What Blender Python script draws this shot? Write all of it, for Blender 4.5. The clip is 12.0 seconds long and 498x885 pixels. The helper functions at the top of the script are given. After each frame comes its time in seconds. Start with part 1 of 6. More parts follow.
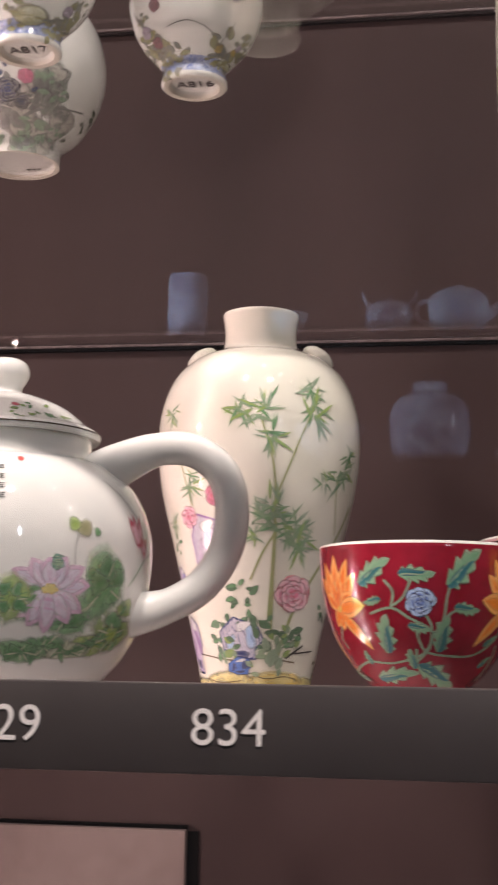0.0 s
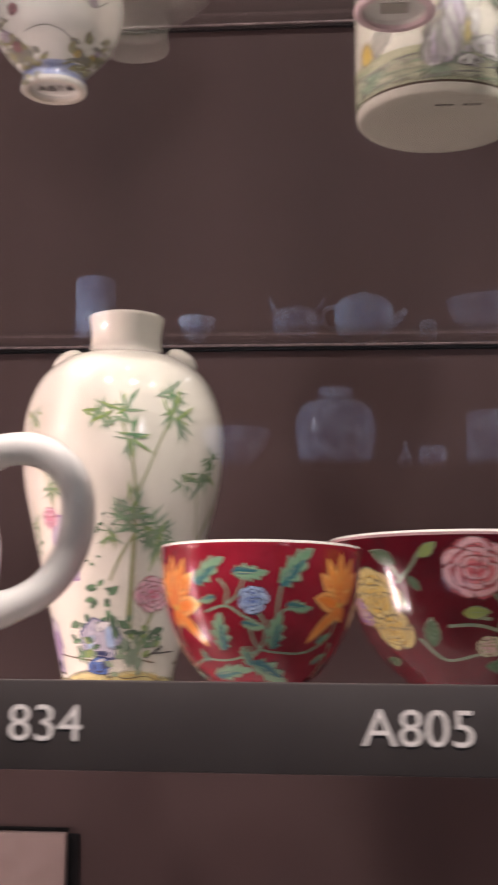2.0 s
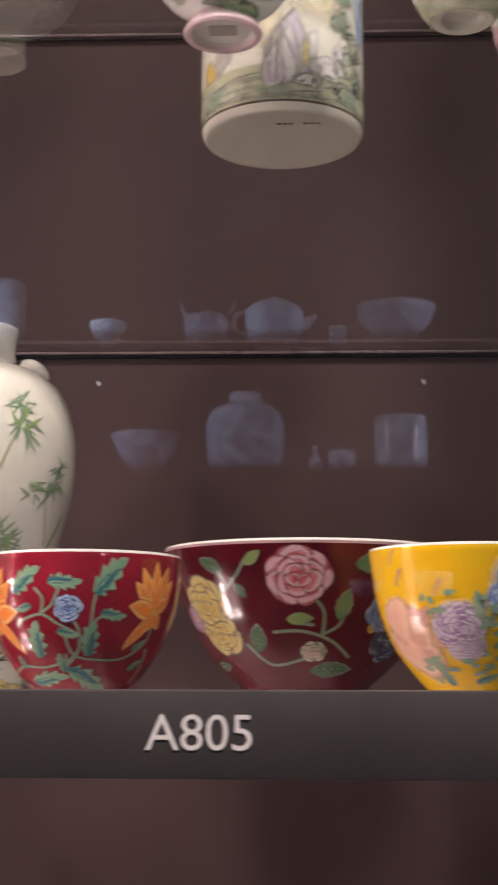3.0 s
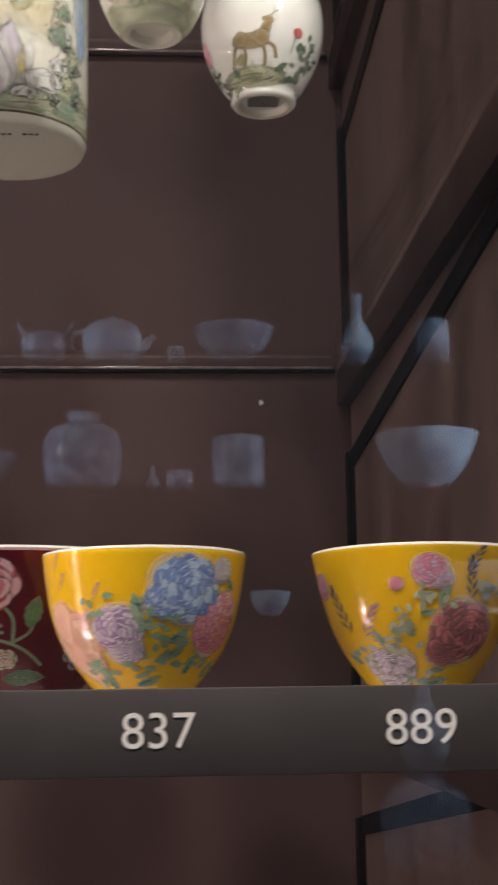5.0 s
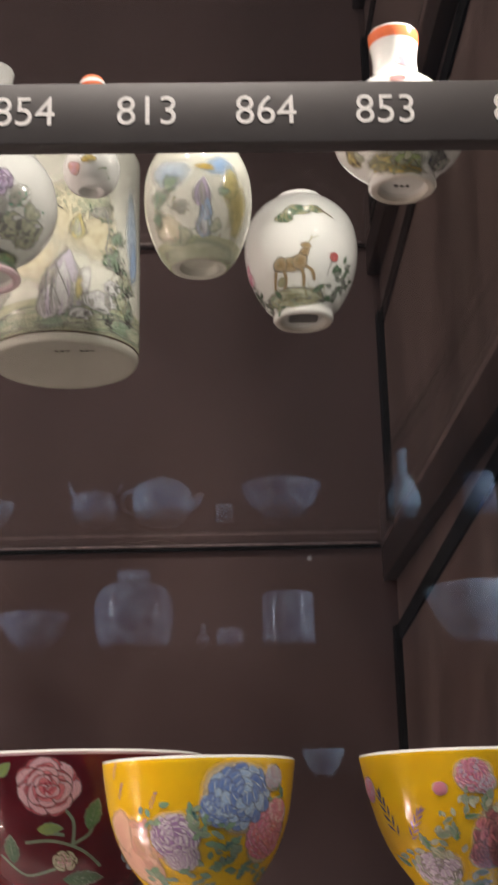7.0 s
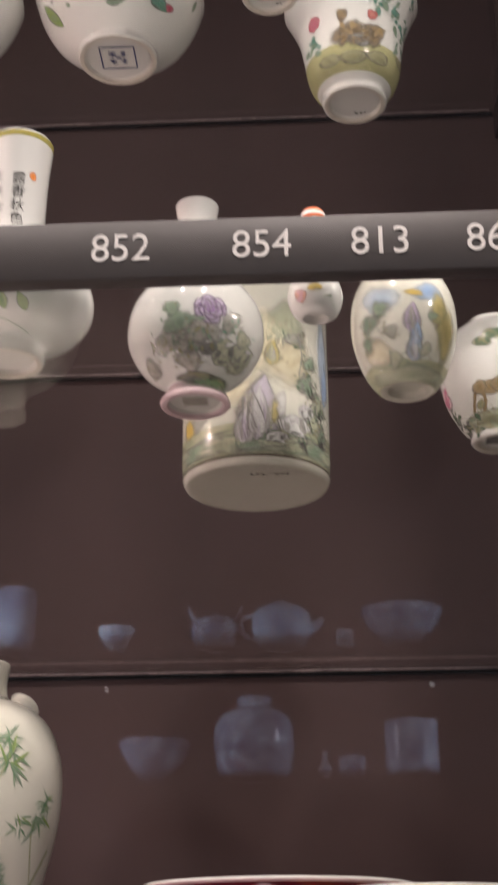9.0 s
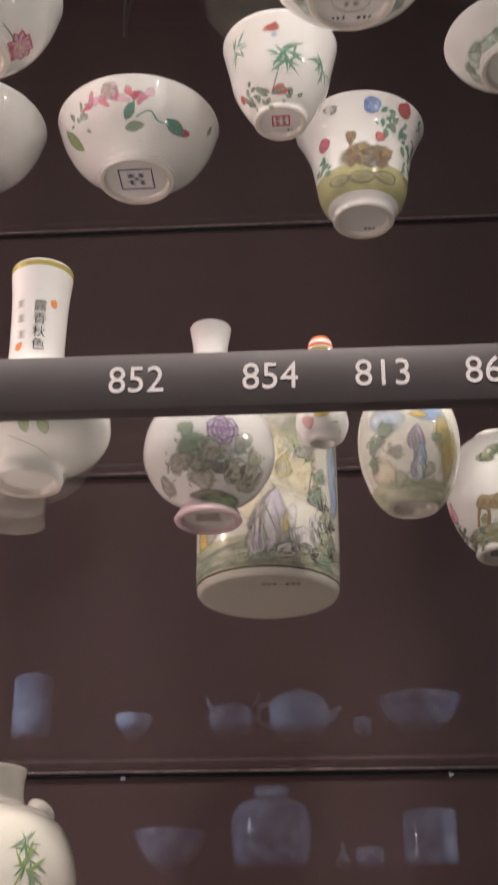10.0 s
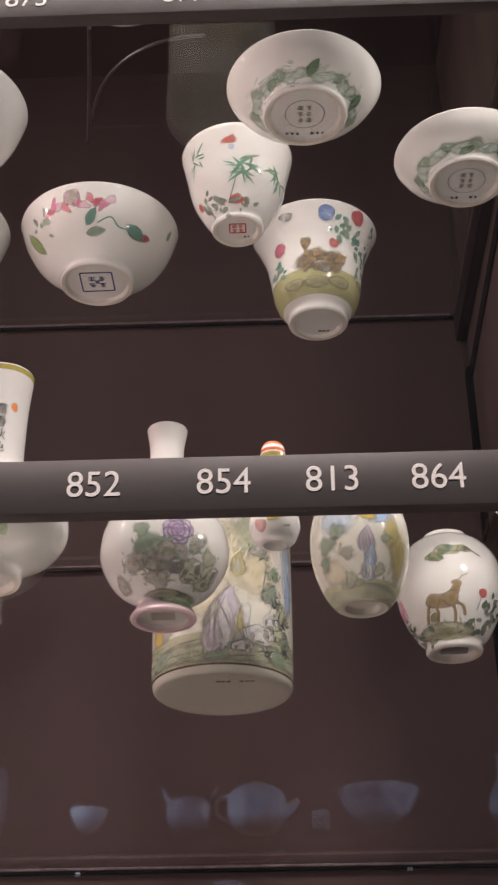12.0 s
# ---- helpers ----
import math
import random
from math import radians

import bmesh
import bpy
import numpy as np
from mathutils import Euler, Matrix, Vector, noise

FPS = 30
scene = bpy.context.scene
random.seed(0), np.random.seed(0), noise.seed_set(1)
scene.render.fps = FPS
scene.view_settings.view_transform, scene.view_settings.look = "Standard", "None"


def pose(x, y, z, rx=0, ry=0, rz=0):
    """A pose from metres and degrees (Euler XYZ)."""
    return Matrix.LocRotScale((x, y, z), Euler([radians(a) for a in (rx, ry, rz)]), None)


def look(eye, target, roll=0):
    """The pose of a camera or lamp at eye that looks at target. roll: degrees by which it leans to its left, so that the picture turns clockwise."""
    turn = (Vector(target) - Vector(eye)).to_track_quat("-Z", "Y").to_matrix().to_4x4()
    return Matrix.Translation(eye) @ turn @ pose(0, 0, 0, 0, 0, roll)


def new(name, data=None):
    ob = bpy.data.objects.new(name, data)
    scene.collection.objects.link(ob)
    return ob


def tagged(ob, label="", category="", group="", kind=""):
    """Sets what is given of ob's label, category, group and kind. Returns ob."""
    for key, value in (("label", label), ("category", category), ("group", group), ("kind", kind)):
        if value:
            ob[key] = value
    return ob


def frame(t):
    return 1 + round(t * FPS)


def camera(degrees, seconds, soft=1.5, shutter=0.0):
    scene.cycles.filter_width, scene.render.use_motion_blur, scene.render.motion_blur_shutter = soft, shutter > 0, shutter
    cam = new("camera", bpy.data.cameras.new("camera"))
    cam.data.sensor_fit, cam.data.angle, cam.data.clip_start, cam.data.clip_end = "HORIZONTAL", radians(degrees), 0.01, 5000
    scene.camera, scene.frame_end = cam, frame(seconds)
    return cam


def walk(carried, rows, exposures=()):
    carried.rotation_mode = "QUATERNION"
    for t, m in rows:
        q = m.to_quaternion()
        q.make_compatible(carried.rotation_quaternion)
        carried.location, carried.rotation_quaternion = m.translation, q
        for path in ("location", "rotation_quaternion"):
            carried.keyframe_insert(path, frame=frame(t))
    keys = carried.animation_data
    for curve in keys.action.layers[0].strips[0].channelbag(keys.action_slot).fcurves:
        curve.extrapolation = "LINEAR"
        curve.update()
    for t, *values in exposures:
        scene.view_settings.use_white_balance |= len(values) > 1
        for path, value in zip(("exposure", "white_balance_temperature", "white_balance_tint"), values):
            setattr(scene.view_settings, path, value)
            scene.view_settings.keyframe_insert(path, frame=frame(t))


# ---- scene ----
cam = camera(21.5, 12.0, soft=1.9, shutter=0.85)
PATH = [
    (0, (0.302, -0.056, 1.42), (-0.001, 1.896, 1.73), 0.9),
    (0.5, (0.313, -0.064, 1.419), (0.04, 1.892, 1.733), 0.85),
    (1, (0.311, -0.067, 1.419), (0.062, 1.892, 1.736), 0.75),
    (1.5, (0.312, -0.065, 1.418), (0.089, 1.897, 1.736), 0.7),
    (2, (0.342, -0.061, 1.417), (0.162, 1.905, 1.736), 0.6),
    (2.5, (0.375, -0.062, 1.416), (0.25, 1.908, 1.742), 0.5),
    (3, (0.398, -0.076, 1.419), (0.329, 1.896, 1.743), 0.15),
    (3.3, (0.414, -0.08, 1.415), (0.376, 1.891, 1.748), -0.3),
    (3.5, (0.433, -0.086, 1.417), (0.414, 1.887, 1.743), -0.35),
    (3.7, (0.447, -0.092, 1.419), (0.444, 1.882, 1.74), -0.45),
    (5.3, (0.511, -0.078, 1.408), (0.654, 1.881, 1.781), -0.9),
    (5.5, (0.518, -0.077, 1.409), (0.649, 1.882, 1.796), -1.3),
    (6, (0.512, -0.092, 1.425), (0.615, 1.852, 1.883), -1.65),
    (6.5, (0.503, -0.121, 1.432), (0.592, 1.809, 1.947), -1.4),
    (6.7, (0.5, -0.127, 1.435), (0.579, 1.797, 1.975), -1.4),
    (8.3, (0.463, -0.142, 1.426), (0.429, 1.735, 2.114), -0.95),
    (8.5, (0.447, -0.138, 1.428), (0.4, 1.732, 2.134), -0.65),
    (9, (0.428, -0.141, 1.431), (0.342, 1.709, 2.186), -0.4),
    (9.5, (0.433, -0.165, 1.438), (0.325, 1.659, 2.252), -0.1),
    (10, (0.435, -0.179, 1.44), (0.324, 1.62, 2.307), -0.05),
    (10.5, (0.435, -0.192, 1.44), (0.336, 1.586, 2.35), -0.15),
    (11, (0.437, -0.2, 1.439), (0.354, 1.564, 2.379), -0.25),
    (11.5, (0.438, -0.206, 1.439), (0.372, 1.546, 2.402), -0.5),
    (12, (0.44, -0.204, 1.438), (0.393, 1.537, 2.422), -0.7),
]
EXPOSURES = [(0, 0.0, 6500, 13), (2.5, 0.05, 6500, 15), (3.7, 0.05, 6550, 13), (5.5, 0.02, 6420, 5), (6.7, 0.0, 6450, 5), (8.5, -0.1, 6500, 10), (12, -0.2, 6500, 15)]
walk(cam, [(t, look(eye, target, roll)) for t, eye, target, roll in PATH], EXPOSURES)

# ---- light ----
L, U, T, F = 1.38, 1.77, 2.16, 2.55      # tops of the glass shelves
PANE_Y, RAIL_Y, BACK_Y, SIDE_X, LEFT_X = 0.405, 0.445, 1.39, 0.715, -0.95

world = bpy.data.worlds.new("gallery_dark")
scene.world = world
world.use_nodes = True
world.node_tree.nodes["Background"].inputs[0].default_value = (0.9, 0.85, 0.9, 1)
world.node_tree.nodes["Background"].inputs[1].default_value = 0.02


def lamp(name, size_x, size_y, watts, colour, eye, target, spread=180):
    data = bpy.data.lights.new(name, "AREA")
    data.shape, data.size, data.size_y = "RECTANGLE", size_x, size_y
    data.energy, data.color, data.spread = watts, colour, radians(spread)
    ob = new(name, data)
    ob.matrix_world = look(eye, target)
    return ob


WARM, NEUTRAL = (1.0, 0.73, 0.68), (1.0, 0.89, 0.83)
# columns of small spots at both front corners of the case, and a row under its top
for k in range(15):
    lamp("case_led", 0.014, 0.026, 1.08 if k < 7 else 0.78, WARM, (-0.52, 0.47, 0.80 + 0.15 * k), (0.35, 0.84, 0.80 + 0.15 * k))
for k in range(3):
    lamp("case_led", 0.010, 0.018, 0.55, NEUTRAL, (0.665, 0.480, 1.90 + 0.36 * k), (0.25, 0.80, 1.70 + 0.36 * k))
# Added warm lamp that brightens the low back wall, not one of the columns.
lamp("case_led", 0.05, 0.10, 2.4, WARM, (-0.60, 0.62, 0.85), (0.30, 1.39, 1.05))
for lx, lz, watts in ((-0.42, 2.90, 2.0), (-0.10, 2.93, 3.2), (0.30, 2.93, 2.6), (0.58, 2.90, 0.8)):
    lamp("case_top_spot", 0.03, 0.03, watts, NEUTRAL, (lx, 0.50, lz), (lx * 0.5 + 0.2, 0.75, 1.6))
# Added fill from high in front, brightening rail faces and vessel fronts; no fixture.
for lx in (-0.35, 0.95):
    lamp("front_fill", 0.10, 0.10, 8.0, (1.0, 0.87, 0.80), (lx, -0.95, 4.15), (lx * 0.3 + 0.2, 0.6, 1.55), 60)

# ---- materials ----


def nodes_of(name):
    mat = bpy.data.materials.new(name)
    mat.use_nodes = True
    return mat, mat.node_tree.nodes, mat.node_tree.links


def surface(name, c1, c2, scale=60.0, rough=0.5, bump=0.0, metal=0.0, coat=0.0, fine=4.0, rvar=0.08, aniso=(1, 1, 1), island=0.0, spec=0.5):
    """A mottled surface: two colours mixed by noise at two scales, with fine relief."""
    mat, n, l = nodes_of(name)
    b = n["Principled BSDF"]
    tc = n.new("ShaderNodeTexCoord")
    mp = n.new("ShaderNodeMapping")
    mp.inputs["Scale"].default_value = aniso
    l.new(tc.outputs["Object"], mp.inputs[0])
    big, small = n.new("ShaderNodeTexNoise"), n.new("ShaderNodeTexNoise")
    big.inputs["Scale"].default_value, small.inputs["Scale"].default_value = scale, scale * fine
    big.inputs["Detail"].default_value = small.inputs["Detail"].default_value = 5
    l.new(mp.outputs[0], big.inputs["Vector"])
    l.new(mp.outputs[0], small.inputs["Vector"])
    mix = n.new("ShaderNodeMath")
    mix.operation = "MULTIPLY_ADD"
    l.new(small.outputs[0], mix.inputs[0])
    mix.inputs[1].default_value = 0.4
    l.new(big.outputs[0], mix.inputs[2])
    fac = mix.outputs[0]
    if island:
        g = n.new("ShaderNodeNewGeometry")
        m2 = n.new("ShaderNodeMath")
        m2.operation = "MULTIPLY_ADD"
        l.new(g.outputs["Random Per Island"], m2.inputs[0])
        m2.inputs[1].default_value = island
        l.new(fac, m2.inputs[2])
        fac = m2.outputs[0]
    ramp = n.new("ShaderNodeMapRange")
    ramp.inputs["From Min"].default_value, ramp.inputs["From Max"].default_value = 0.45, 0.95 + island
    l.new(fac, ramp.inputs["Value"])
    col = n.new("ShaderNodeMix")
    col.data_type = "RGBA"
    l.new(ramp.outputs[0], col.inputs["Factor"])
    col.inputs["A"].default_value, col.inputs["B"].default_value = (*c1, 1), (*c2, 1)
    out = col.outputs["Result"]
    l.new(out, b.inputs["Base Color"])
    r = n.new("ShaderNodeMapRange")
    r.inputs["To Min"].default_value, r.inputs["To Max"].default_value = max(rough - rvar, 0.02), rough + rvar
    l.new(small.outputs[0], r.inputs["Value"])
    l.new(r.outputs[0], b.inputs["Roughness"])
    b.inputs["Metallic"].default_value = metal
    b.inputs["Specular IOR Level"].default_value = spec
    b.inputs["Coat Weight"].default_value = coat
    b.inputs["Coat Roughness"].default_value = 0.05
    if bump:
        bp = n.new("ShaderNodeBump")
        bp.inputs["Strength"].default_value, bp.inputs["Distance"].default_value = bump, 0.001
        l.new(small.outputs[0], bp.inputs["Height"])
        l.new(bp.outputs[0], b.inputs["Normal"])
    return mat


def glass(name, tint, reflect):
    """A clear sheet: light goes straight through, and its faces reflect by Fresnel."""
    mat, n, l = nodes_of(name)
    n.remove(n["Principled BSDF"])
    clear, gloss = n.new("ShaderNodeBsdfTransparent"), n.new("ShaderNodeBsdfGlossy")
    clear.inputs[0].default_value = (*tint, 1)
    gloss.inputs["Roughness"].default_value = 0.0
    gloss.inputs["Color"].default_value = (reflect, reflect, reflect, 1)
    lw = n.new("ShaderNodeLayerWeight")
    lw.inputs["Blend"].default_value = 0.5
    power, fr = n.new("ShaderNodeMath"), n.new("ShaderNodeMath")
    power.operation, fr.operation = "POWER", "MULTIPLY_ADD"
    l.new(lw.outputs["Facing"], power.inputs[0])
    power.inputs[1].default_value = 5.0
    l.new(power.outputs[0], fr.inputs[0])
    fr.inputs[1].default_value, fr.inputs[2].default_value = 0.96, 0.04
    mix = n.new("ShaderNodeMixShader")
    l.new(fr.outputs[0], mix.inputs[0])
    l.new(clear.outputs[0], mix.inputs[1])
    l.new(gloss.outputs[0], mix.inputs[2])
    l.new(mix.outputs[0], n["Material Output"].inputs[0])
    return mat


WHITE = surface("white_porcelain", (0.80, 0.80, 0.76), (0.70, 0.71, 0.68), 30, 0.06, 0.0, coat=0.4, fine=8, rvar=0.02)
CREAM = surface("ivory_porcelain", (0.78, 0.77, 0.68), (0.70, 0.70, 0.60), 30, 0.06, 0.0, coat=0.4, fine=8, rvar=0.02)
BISQUE = surface("unglazed_foot_rim", (0.72, 0.68, 0.60), (0.58, 0.54, 0.46), 120, 0.45, 0.2)
RUBY = surface("ruby_enamel", (0.20, 0.008, 0.018), (0.32, 0.015, 0.035), 50, 0.12, 0.05, coat=0.3, fine=6, rvar=0.04)
DEEP = surface("deep_ruby_enamel", (0.085, 0.004, 0.010), (0.13, 0.007, 0.016), 45, 0.12, 0.05, coat=0.3, fine=6, rvar=0.04)
YELLOW = surface("yellow_enamel", (0.80, 0.46, 0.006), (0.76, 0.52, 0.015), 35, 0.12, 0.05, coat=0.3, fine=6, rvar=0.04)
RAIL = surface("dark_bronze_rail", (0.047, 0.039, 0.038), (0.060, 0.051, 0.049), 25, 0.46, 0.02, fine=40, spec=0.4)
BROWN = surface("brown_lacquer_panel", (0.030, 0.0185, 0.0178), (0.045, 0.028, 0.027), 6, 0.62, 0.10, fine=60, aniso=(1, 1, 0.15), spec=0.15)
# Wood grain, toned lighter than BROWN to stand for light on the side wall.
SIDEWOOD_LIT = surface("brown_wood_grain_side_wall_lit", (0.046, 0.031, 0.028), (0.085, 0.060, 0.054), 14, 0.55, 0.15, fine=12, aniso=(1, 1, 0.06), spec=0.2)
DARKBAR = surface("dark_brown_bar", (0.014, 0.008, 0.007), (0.022, 0.013, 0.011), 20, 0.5, 0.1, spec=0.2)
BLACK = surface("black_gap_and_shade", (0.003, 0.003, 0.003), (0.006, 0.005, 0.005), 20, 0.9, spec=0.05)
# Unseen board, its pale colour chosen to bounce light up under the shelves.
BOUNCEBOARD = surface("pale_bounce_board", (0.50, 0.44, 0.42), (0.58, 0.52, 0.50), 60, 0.8, 0.3)
FELT = surface("grey_board", (0.125, 0.088, 0.082), (0.16, 0.115, 0.108), 40, 0.7, 0.2)
LETTER = surface("white_lettering", (0.82, 0.78, 0.76), (0.86, 0.83, 0.80), 200, 0.5)
INK = surface("black_ink", (0.02, 0.02, 0.02), (0.06, 0.05, 0.05), 200, 0.4)
SHELF_GLASS = glass("shelf_glass", (0.965, 0.975, 0.97), 1.0)
EDGE_GLASS = surface("polished_glass_edge", (0.22, 0.17, 0.17), (0.10, 0.08, 0.08), 90, 0.12, 0.1)
FRONT_GLASS = glass("case_front_glass", (0.97, 0.97, 0.97), 1.0)
WALL = surface("dark_gallery_wall", (0.030, 0.028, 0.032), (0.045, 0.040, 0.045), 3, 0.85, 0.2, fine=50)
FLOOR = surface("dark_gallery_floor", (0.030, 0.024, 0.020), (0.05, 0.04, 0.035), 5, 0.6, 0.2, fine=40)
BLUEWHITE = surface("blue_and_white_glaze", (0.40, 0.47, 0.58), (0.015, 0.03, 0.11), 26, 0.05, fine=3, coat=0.6, rvar=0.01)
PALEBLUE = surface("pale_blue_glaze", (0.52, 0.64, 0.75), (0.14, 0.22, 0.38), 16, 0.05, fine=3, coat=0.6, rvar=0.01)

# ---- helpers for meshes ----


def mesh_of(name, bm, mats, smooth=True):
    me = bpy.data.meshes.new(name)
    bm.normal_update()
    bm.to_mesh(me)
    bm.free()
    for m in (mats if isinstance(mats, (list, tuple)) else [mats]):
        me.materials.append(m)
    if smooth:
        me.shade_smooth()
        me.set_sharp_from_angle(angle=radians(38))
    return me


def part(name, bm, mats, parent=None, label="", smooth=True):
    ob = new(name, mesh_of(name, bm, mats, smooth))
    ob.parent = parent
    if label:
        tagged(ob, label)
    return ob


def box(bm, x0, x1, y0, y1, z0, z1, bevel=0.0, mat=0):
    vs = [bm.verts.new((x, y, z)) for x in (x0, x1) for y in (y0, y1) for z in (z0, z1)]
    fs = [bm.faces.new([vs[i] for i in q]) for q in ((0, 1, 3, 2), (4, 6, 7, 5), (0, 4, 5, 1), (2, 3, 7, 6), (0, 2, 6, 4), (1, 5, 7, 3))]
    for f in fs:
        f.material_index = mat
    if bevel:
        es = list({e for f in fs for e in f.edges})
        bmesh.ops.bevel(bm, geom=es, offset=bevel, segments=2, affect="EDGES", profile=0.5)
    return fs


def slab(name, x0, x1, y0, y1, z0, z1, mat, label, category, kind="", bevel=0.0):
    bm = bmesh.new()
    box(bm, x0, x1, y0, y1, z0, z1, bevel)
    return tagged(part(name, bm, mat), label, category, kind=kind)


def smooth_profile(pts, sub=4):
    """Catmull-Rom through the profile's (r, z) points."""
    out = []
    n = len(pts)
    for i in range(n - 1):
        p0, p1, p2, p3 = pts[max(i - 1, 0)], pts[i], pts[i + 1], pts[min(i + 2, n - 1)]
        for k in range(sub):
            t = k / sub
            out.append(tuple(0.5 * (2 * p1[j] + (p2[j] - p0[j]) * t + (2 * p0[j] - 5 * p1[j] + 4 * p2[j] - p3[j]) * t * t + (3 * p1[j] - p0[j] - 3 * p2[j] + p3[j]) * t ** 3) for j in (0, 1)))
    out.append(tuple(pts[-1]))
    return [(max(r, 0.0), z) for r, z in out]


def lathe(rings, seg=72, mats=None):
    """A turned body from (r, z) rings; mats: a material index for each ring gap."""
    bm = bmesh.new()
    rows = []
    for r, z in rings:
        if r < 1e-5:
            rows.append([bm.verts.new((0, 0, z))])
        else:
            rows.append([bm.verts.new((r * math.cos(2 * math.pi * k / seg), r * math.sin(2 * math.pi * k / seg), z)) for k in range(seg)])
    for i in range(len(rows) - 1):
        a, b = rows[i], rows[i + 1]
        for k in range(seg):
            q = [a[k % len(a)], a[(k + 1) % len(a)], b[(k + 1) % len(b)], b[k % len(b)]]
            q = [v for j, v in enumerate(q) if v not in q[:j]]
            if len(q) > 2:
                f = bm.faces.new(q)
                f.material_index = mats[i] if mats else 0
    return bm


class Form:
    """A turned vessel: outer profile from the foot's edge up to the lip, hollow inside, with a recessed foot."""

    def __init__(self, outer, wall=0.003, recess=0.004, sub=5, closed=False):
        self.out = smooth_profile(outer, sub)
        r0, z0 = self.out[0]
        rt, zt = self.out[-1]
        inner_foot = max(r0 - 0.004, r0 * 0.75)
        foot = [(0.0, recess), (inner_foot - 0.0015, recess), (inner_foot, recess * 0.6), (inner_foot + 0.0008, 0.0003), (r0 - 0.0008, 0.0)]
        lip = [(rt - wall * 0.15, zt + wall * 0.35), (rt - wall * 0.5, zt + wall * 0.5), (rt - wall * 0.85, zt + wall * 0.35)]
        inside = [(r - wall, z) for r, z in reversed(self.out) if r - wall > 0.004 and z > recess + 2 * wall]
        end = [(0.0, inside[-1][1] - wall * 0.5)] if inside else [(0.0, zt)]
        self.rings = foot + self.out + ([(0.0, zt + 0.0005)] if closed else lip + inside + end)
        self.n_foot, self.n_out = len(foot), len(self.out)
        s, self.s = 0.0, [0.0]
        for a, b in zip(self.out, self.out[1:]):
            s += math.hypot(b[0] - a[0], b[1] - a[1])
            self.s.append(s)
        self.length = s

    def at(self, s):
        """Radius, height and outward normal of the outside at the run s along the profile."""
        s = min(max(s, 0.0), self.length - 1e-6)
        i = max(k for k in range(len(self.s) - 1) if self.s[k] <= s)
        f = (s - self.s[i]) / max(self.s[i + 1] - self.s[i], 1e-9)
        (r0, z0), (r1, z1) = self.out[i], self.out[i + 1]
        dr, dz = r1 - r0, z1 - z0
        d = math.hypot(dr, dz) or 1.0
        return r0 + dr * f, z0 + dz * f, dz / d, -dr / d

    def run(self, z):
        """The run along the profile at which it first reaches the height z."""
        for i in range(len(self.out) - 1):
            if self.out[i + 1][1] >= z:
                (r0, z0), (r1, z1) = self.out[i], self.out[i + 1]
                return self.s[i] + (self.s[i + 1] - self.s[i]) * (z - z0) / max(z1 - z0, 1e-9)
        return self.length

    def place(self, u, s, lift, ref):
        """The point at the sideways run u (metres at the radius ref, 0 faces the visitor) and the run s up the outside."""
        r, z, nr, nz = self.at(s)
        a = -math.pi / 2 + u / ref
        return ((r + nr * lift) * math.cos(a), (r + nr * lift) * math.sin(a), z + nz * lift)


def vessel(name, form, x, y, z, mats, label, category, group="", bands=None, seg=80):
    """bands: (z_from, z_to, index) painted rings on the outside; the inside takes index 0, the foot's rim index 1."""
    idx = []
    n = len(form.rings) - 1
    for i in range(n):
        za, zb = form.rings[i][1], form.rings[i + 1][1]
        m = 0
        if 2 <= i <= form.n_foot - 1:
            m = 1 if len(mats) > 1 else 0
        elif form.n_foot <= i < form.n_foot + form.n_out - 1 and bands:
            for z0, z1, k in bands:
                if z0 <= (za + zb) / 2 < z1:
                    m = k
        idx.append(m)
    root = new(name)
    root.location = (x, y, z)
    tagged(root, label, category, group)
    body = part("body", lathe(form.rings, seg, idx), mats, root)
    return root

# ---- the case ----
slab("wall_north", LEFT_X - 0.05, SIDE_X + 0.05, BACK_Y + 0.002, BACK_Y + 0.06, 0.0, 3.05, BROWN, "brown lacquered back wall of the display case", "wall", "structure")
slab("wall_east", SIDE_X, SIDE_X + 0.05, PANE_Y, BACK_Y, 0.0, 3.05, SIDEWOOD_LIT, "brown wood-grained side wall of the display case, toned lighter for light", "wall", "structure")
slab("wall_west", LEFT_X - 0.05, LEFT_X, PANE_Y, BACK_Y, 0.0, 3.05, BROWN, "brown lacquered side wall of the display case", "wall", "structure")
slab("ceiling", LEFT_X - 0.05, SIDE_X + 0.05, PANE_Y, BACK_Y + 0.06, 3.052, 3.10, BROWN, "brown top board of the display case", "ceiling", "structure")
slab("floor_case", LEFT_X, SIDE_X, PANE_Y, BACK_Y, 0.55, 0.60, BOUNCEBOARD, "unseen base board of the display case, made pale to bounce light up", "floor", "structure")

glass_front = slab("window_1", LEFT_X, SIDE_X, PANE_Y - 0.0005, PANE_Y + 0.0005, 0.3, 3.05, FRONT_GLASS, "clear front glass of the display case with faint reflections", "glass pane", "structure")
glass_front.visible_shadow = False
bm = bmesh.new()
box(bm, LEFT_X - 0.05, SIDE_X + 0.05, PANE_Y - 0.01, PANE_Y + 0.06, 0.0, 0.5498)
tagged(part("plinth", bm, WALL), "dark plinth under the glass case", "plinth", kind="structure")

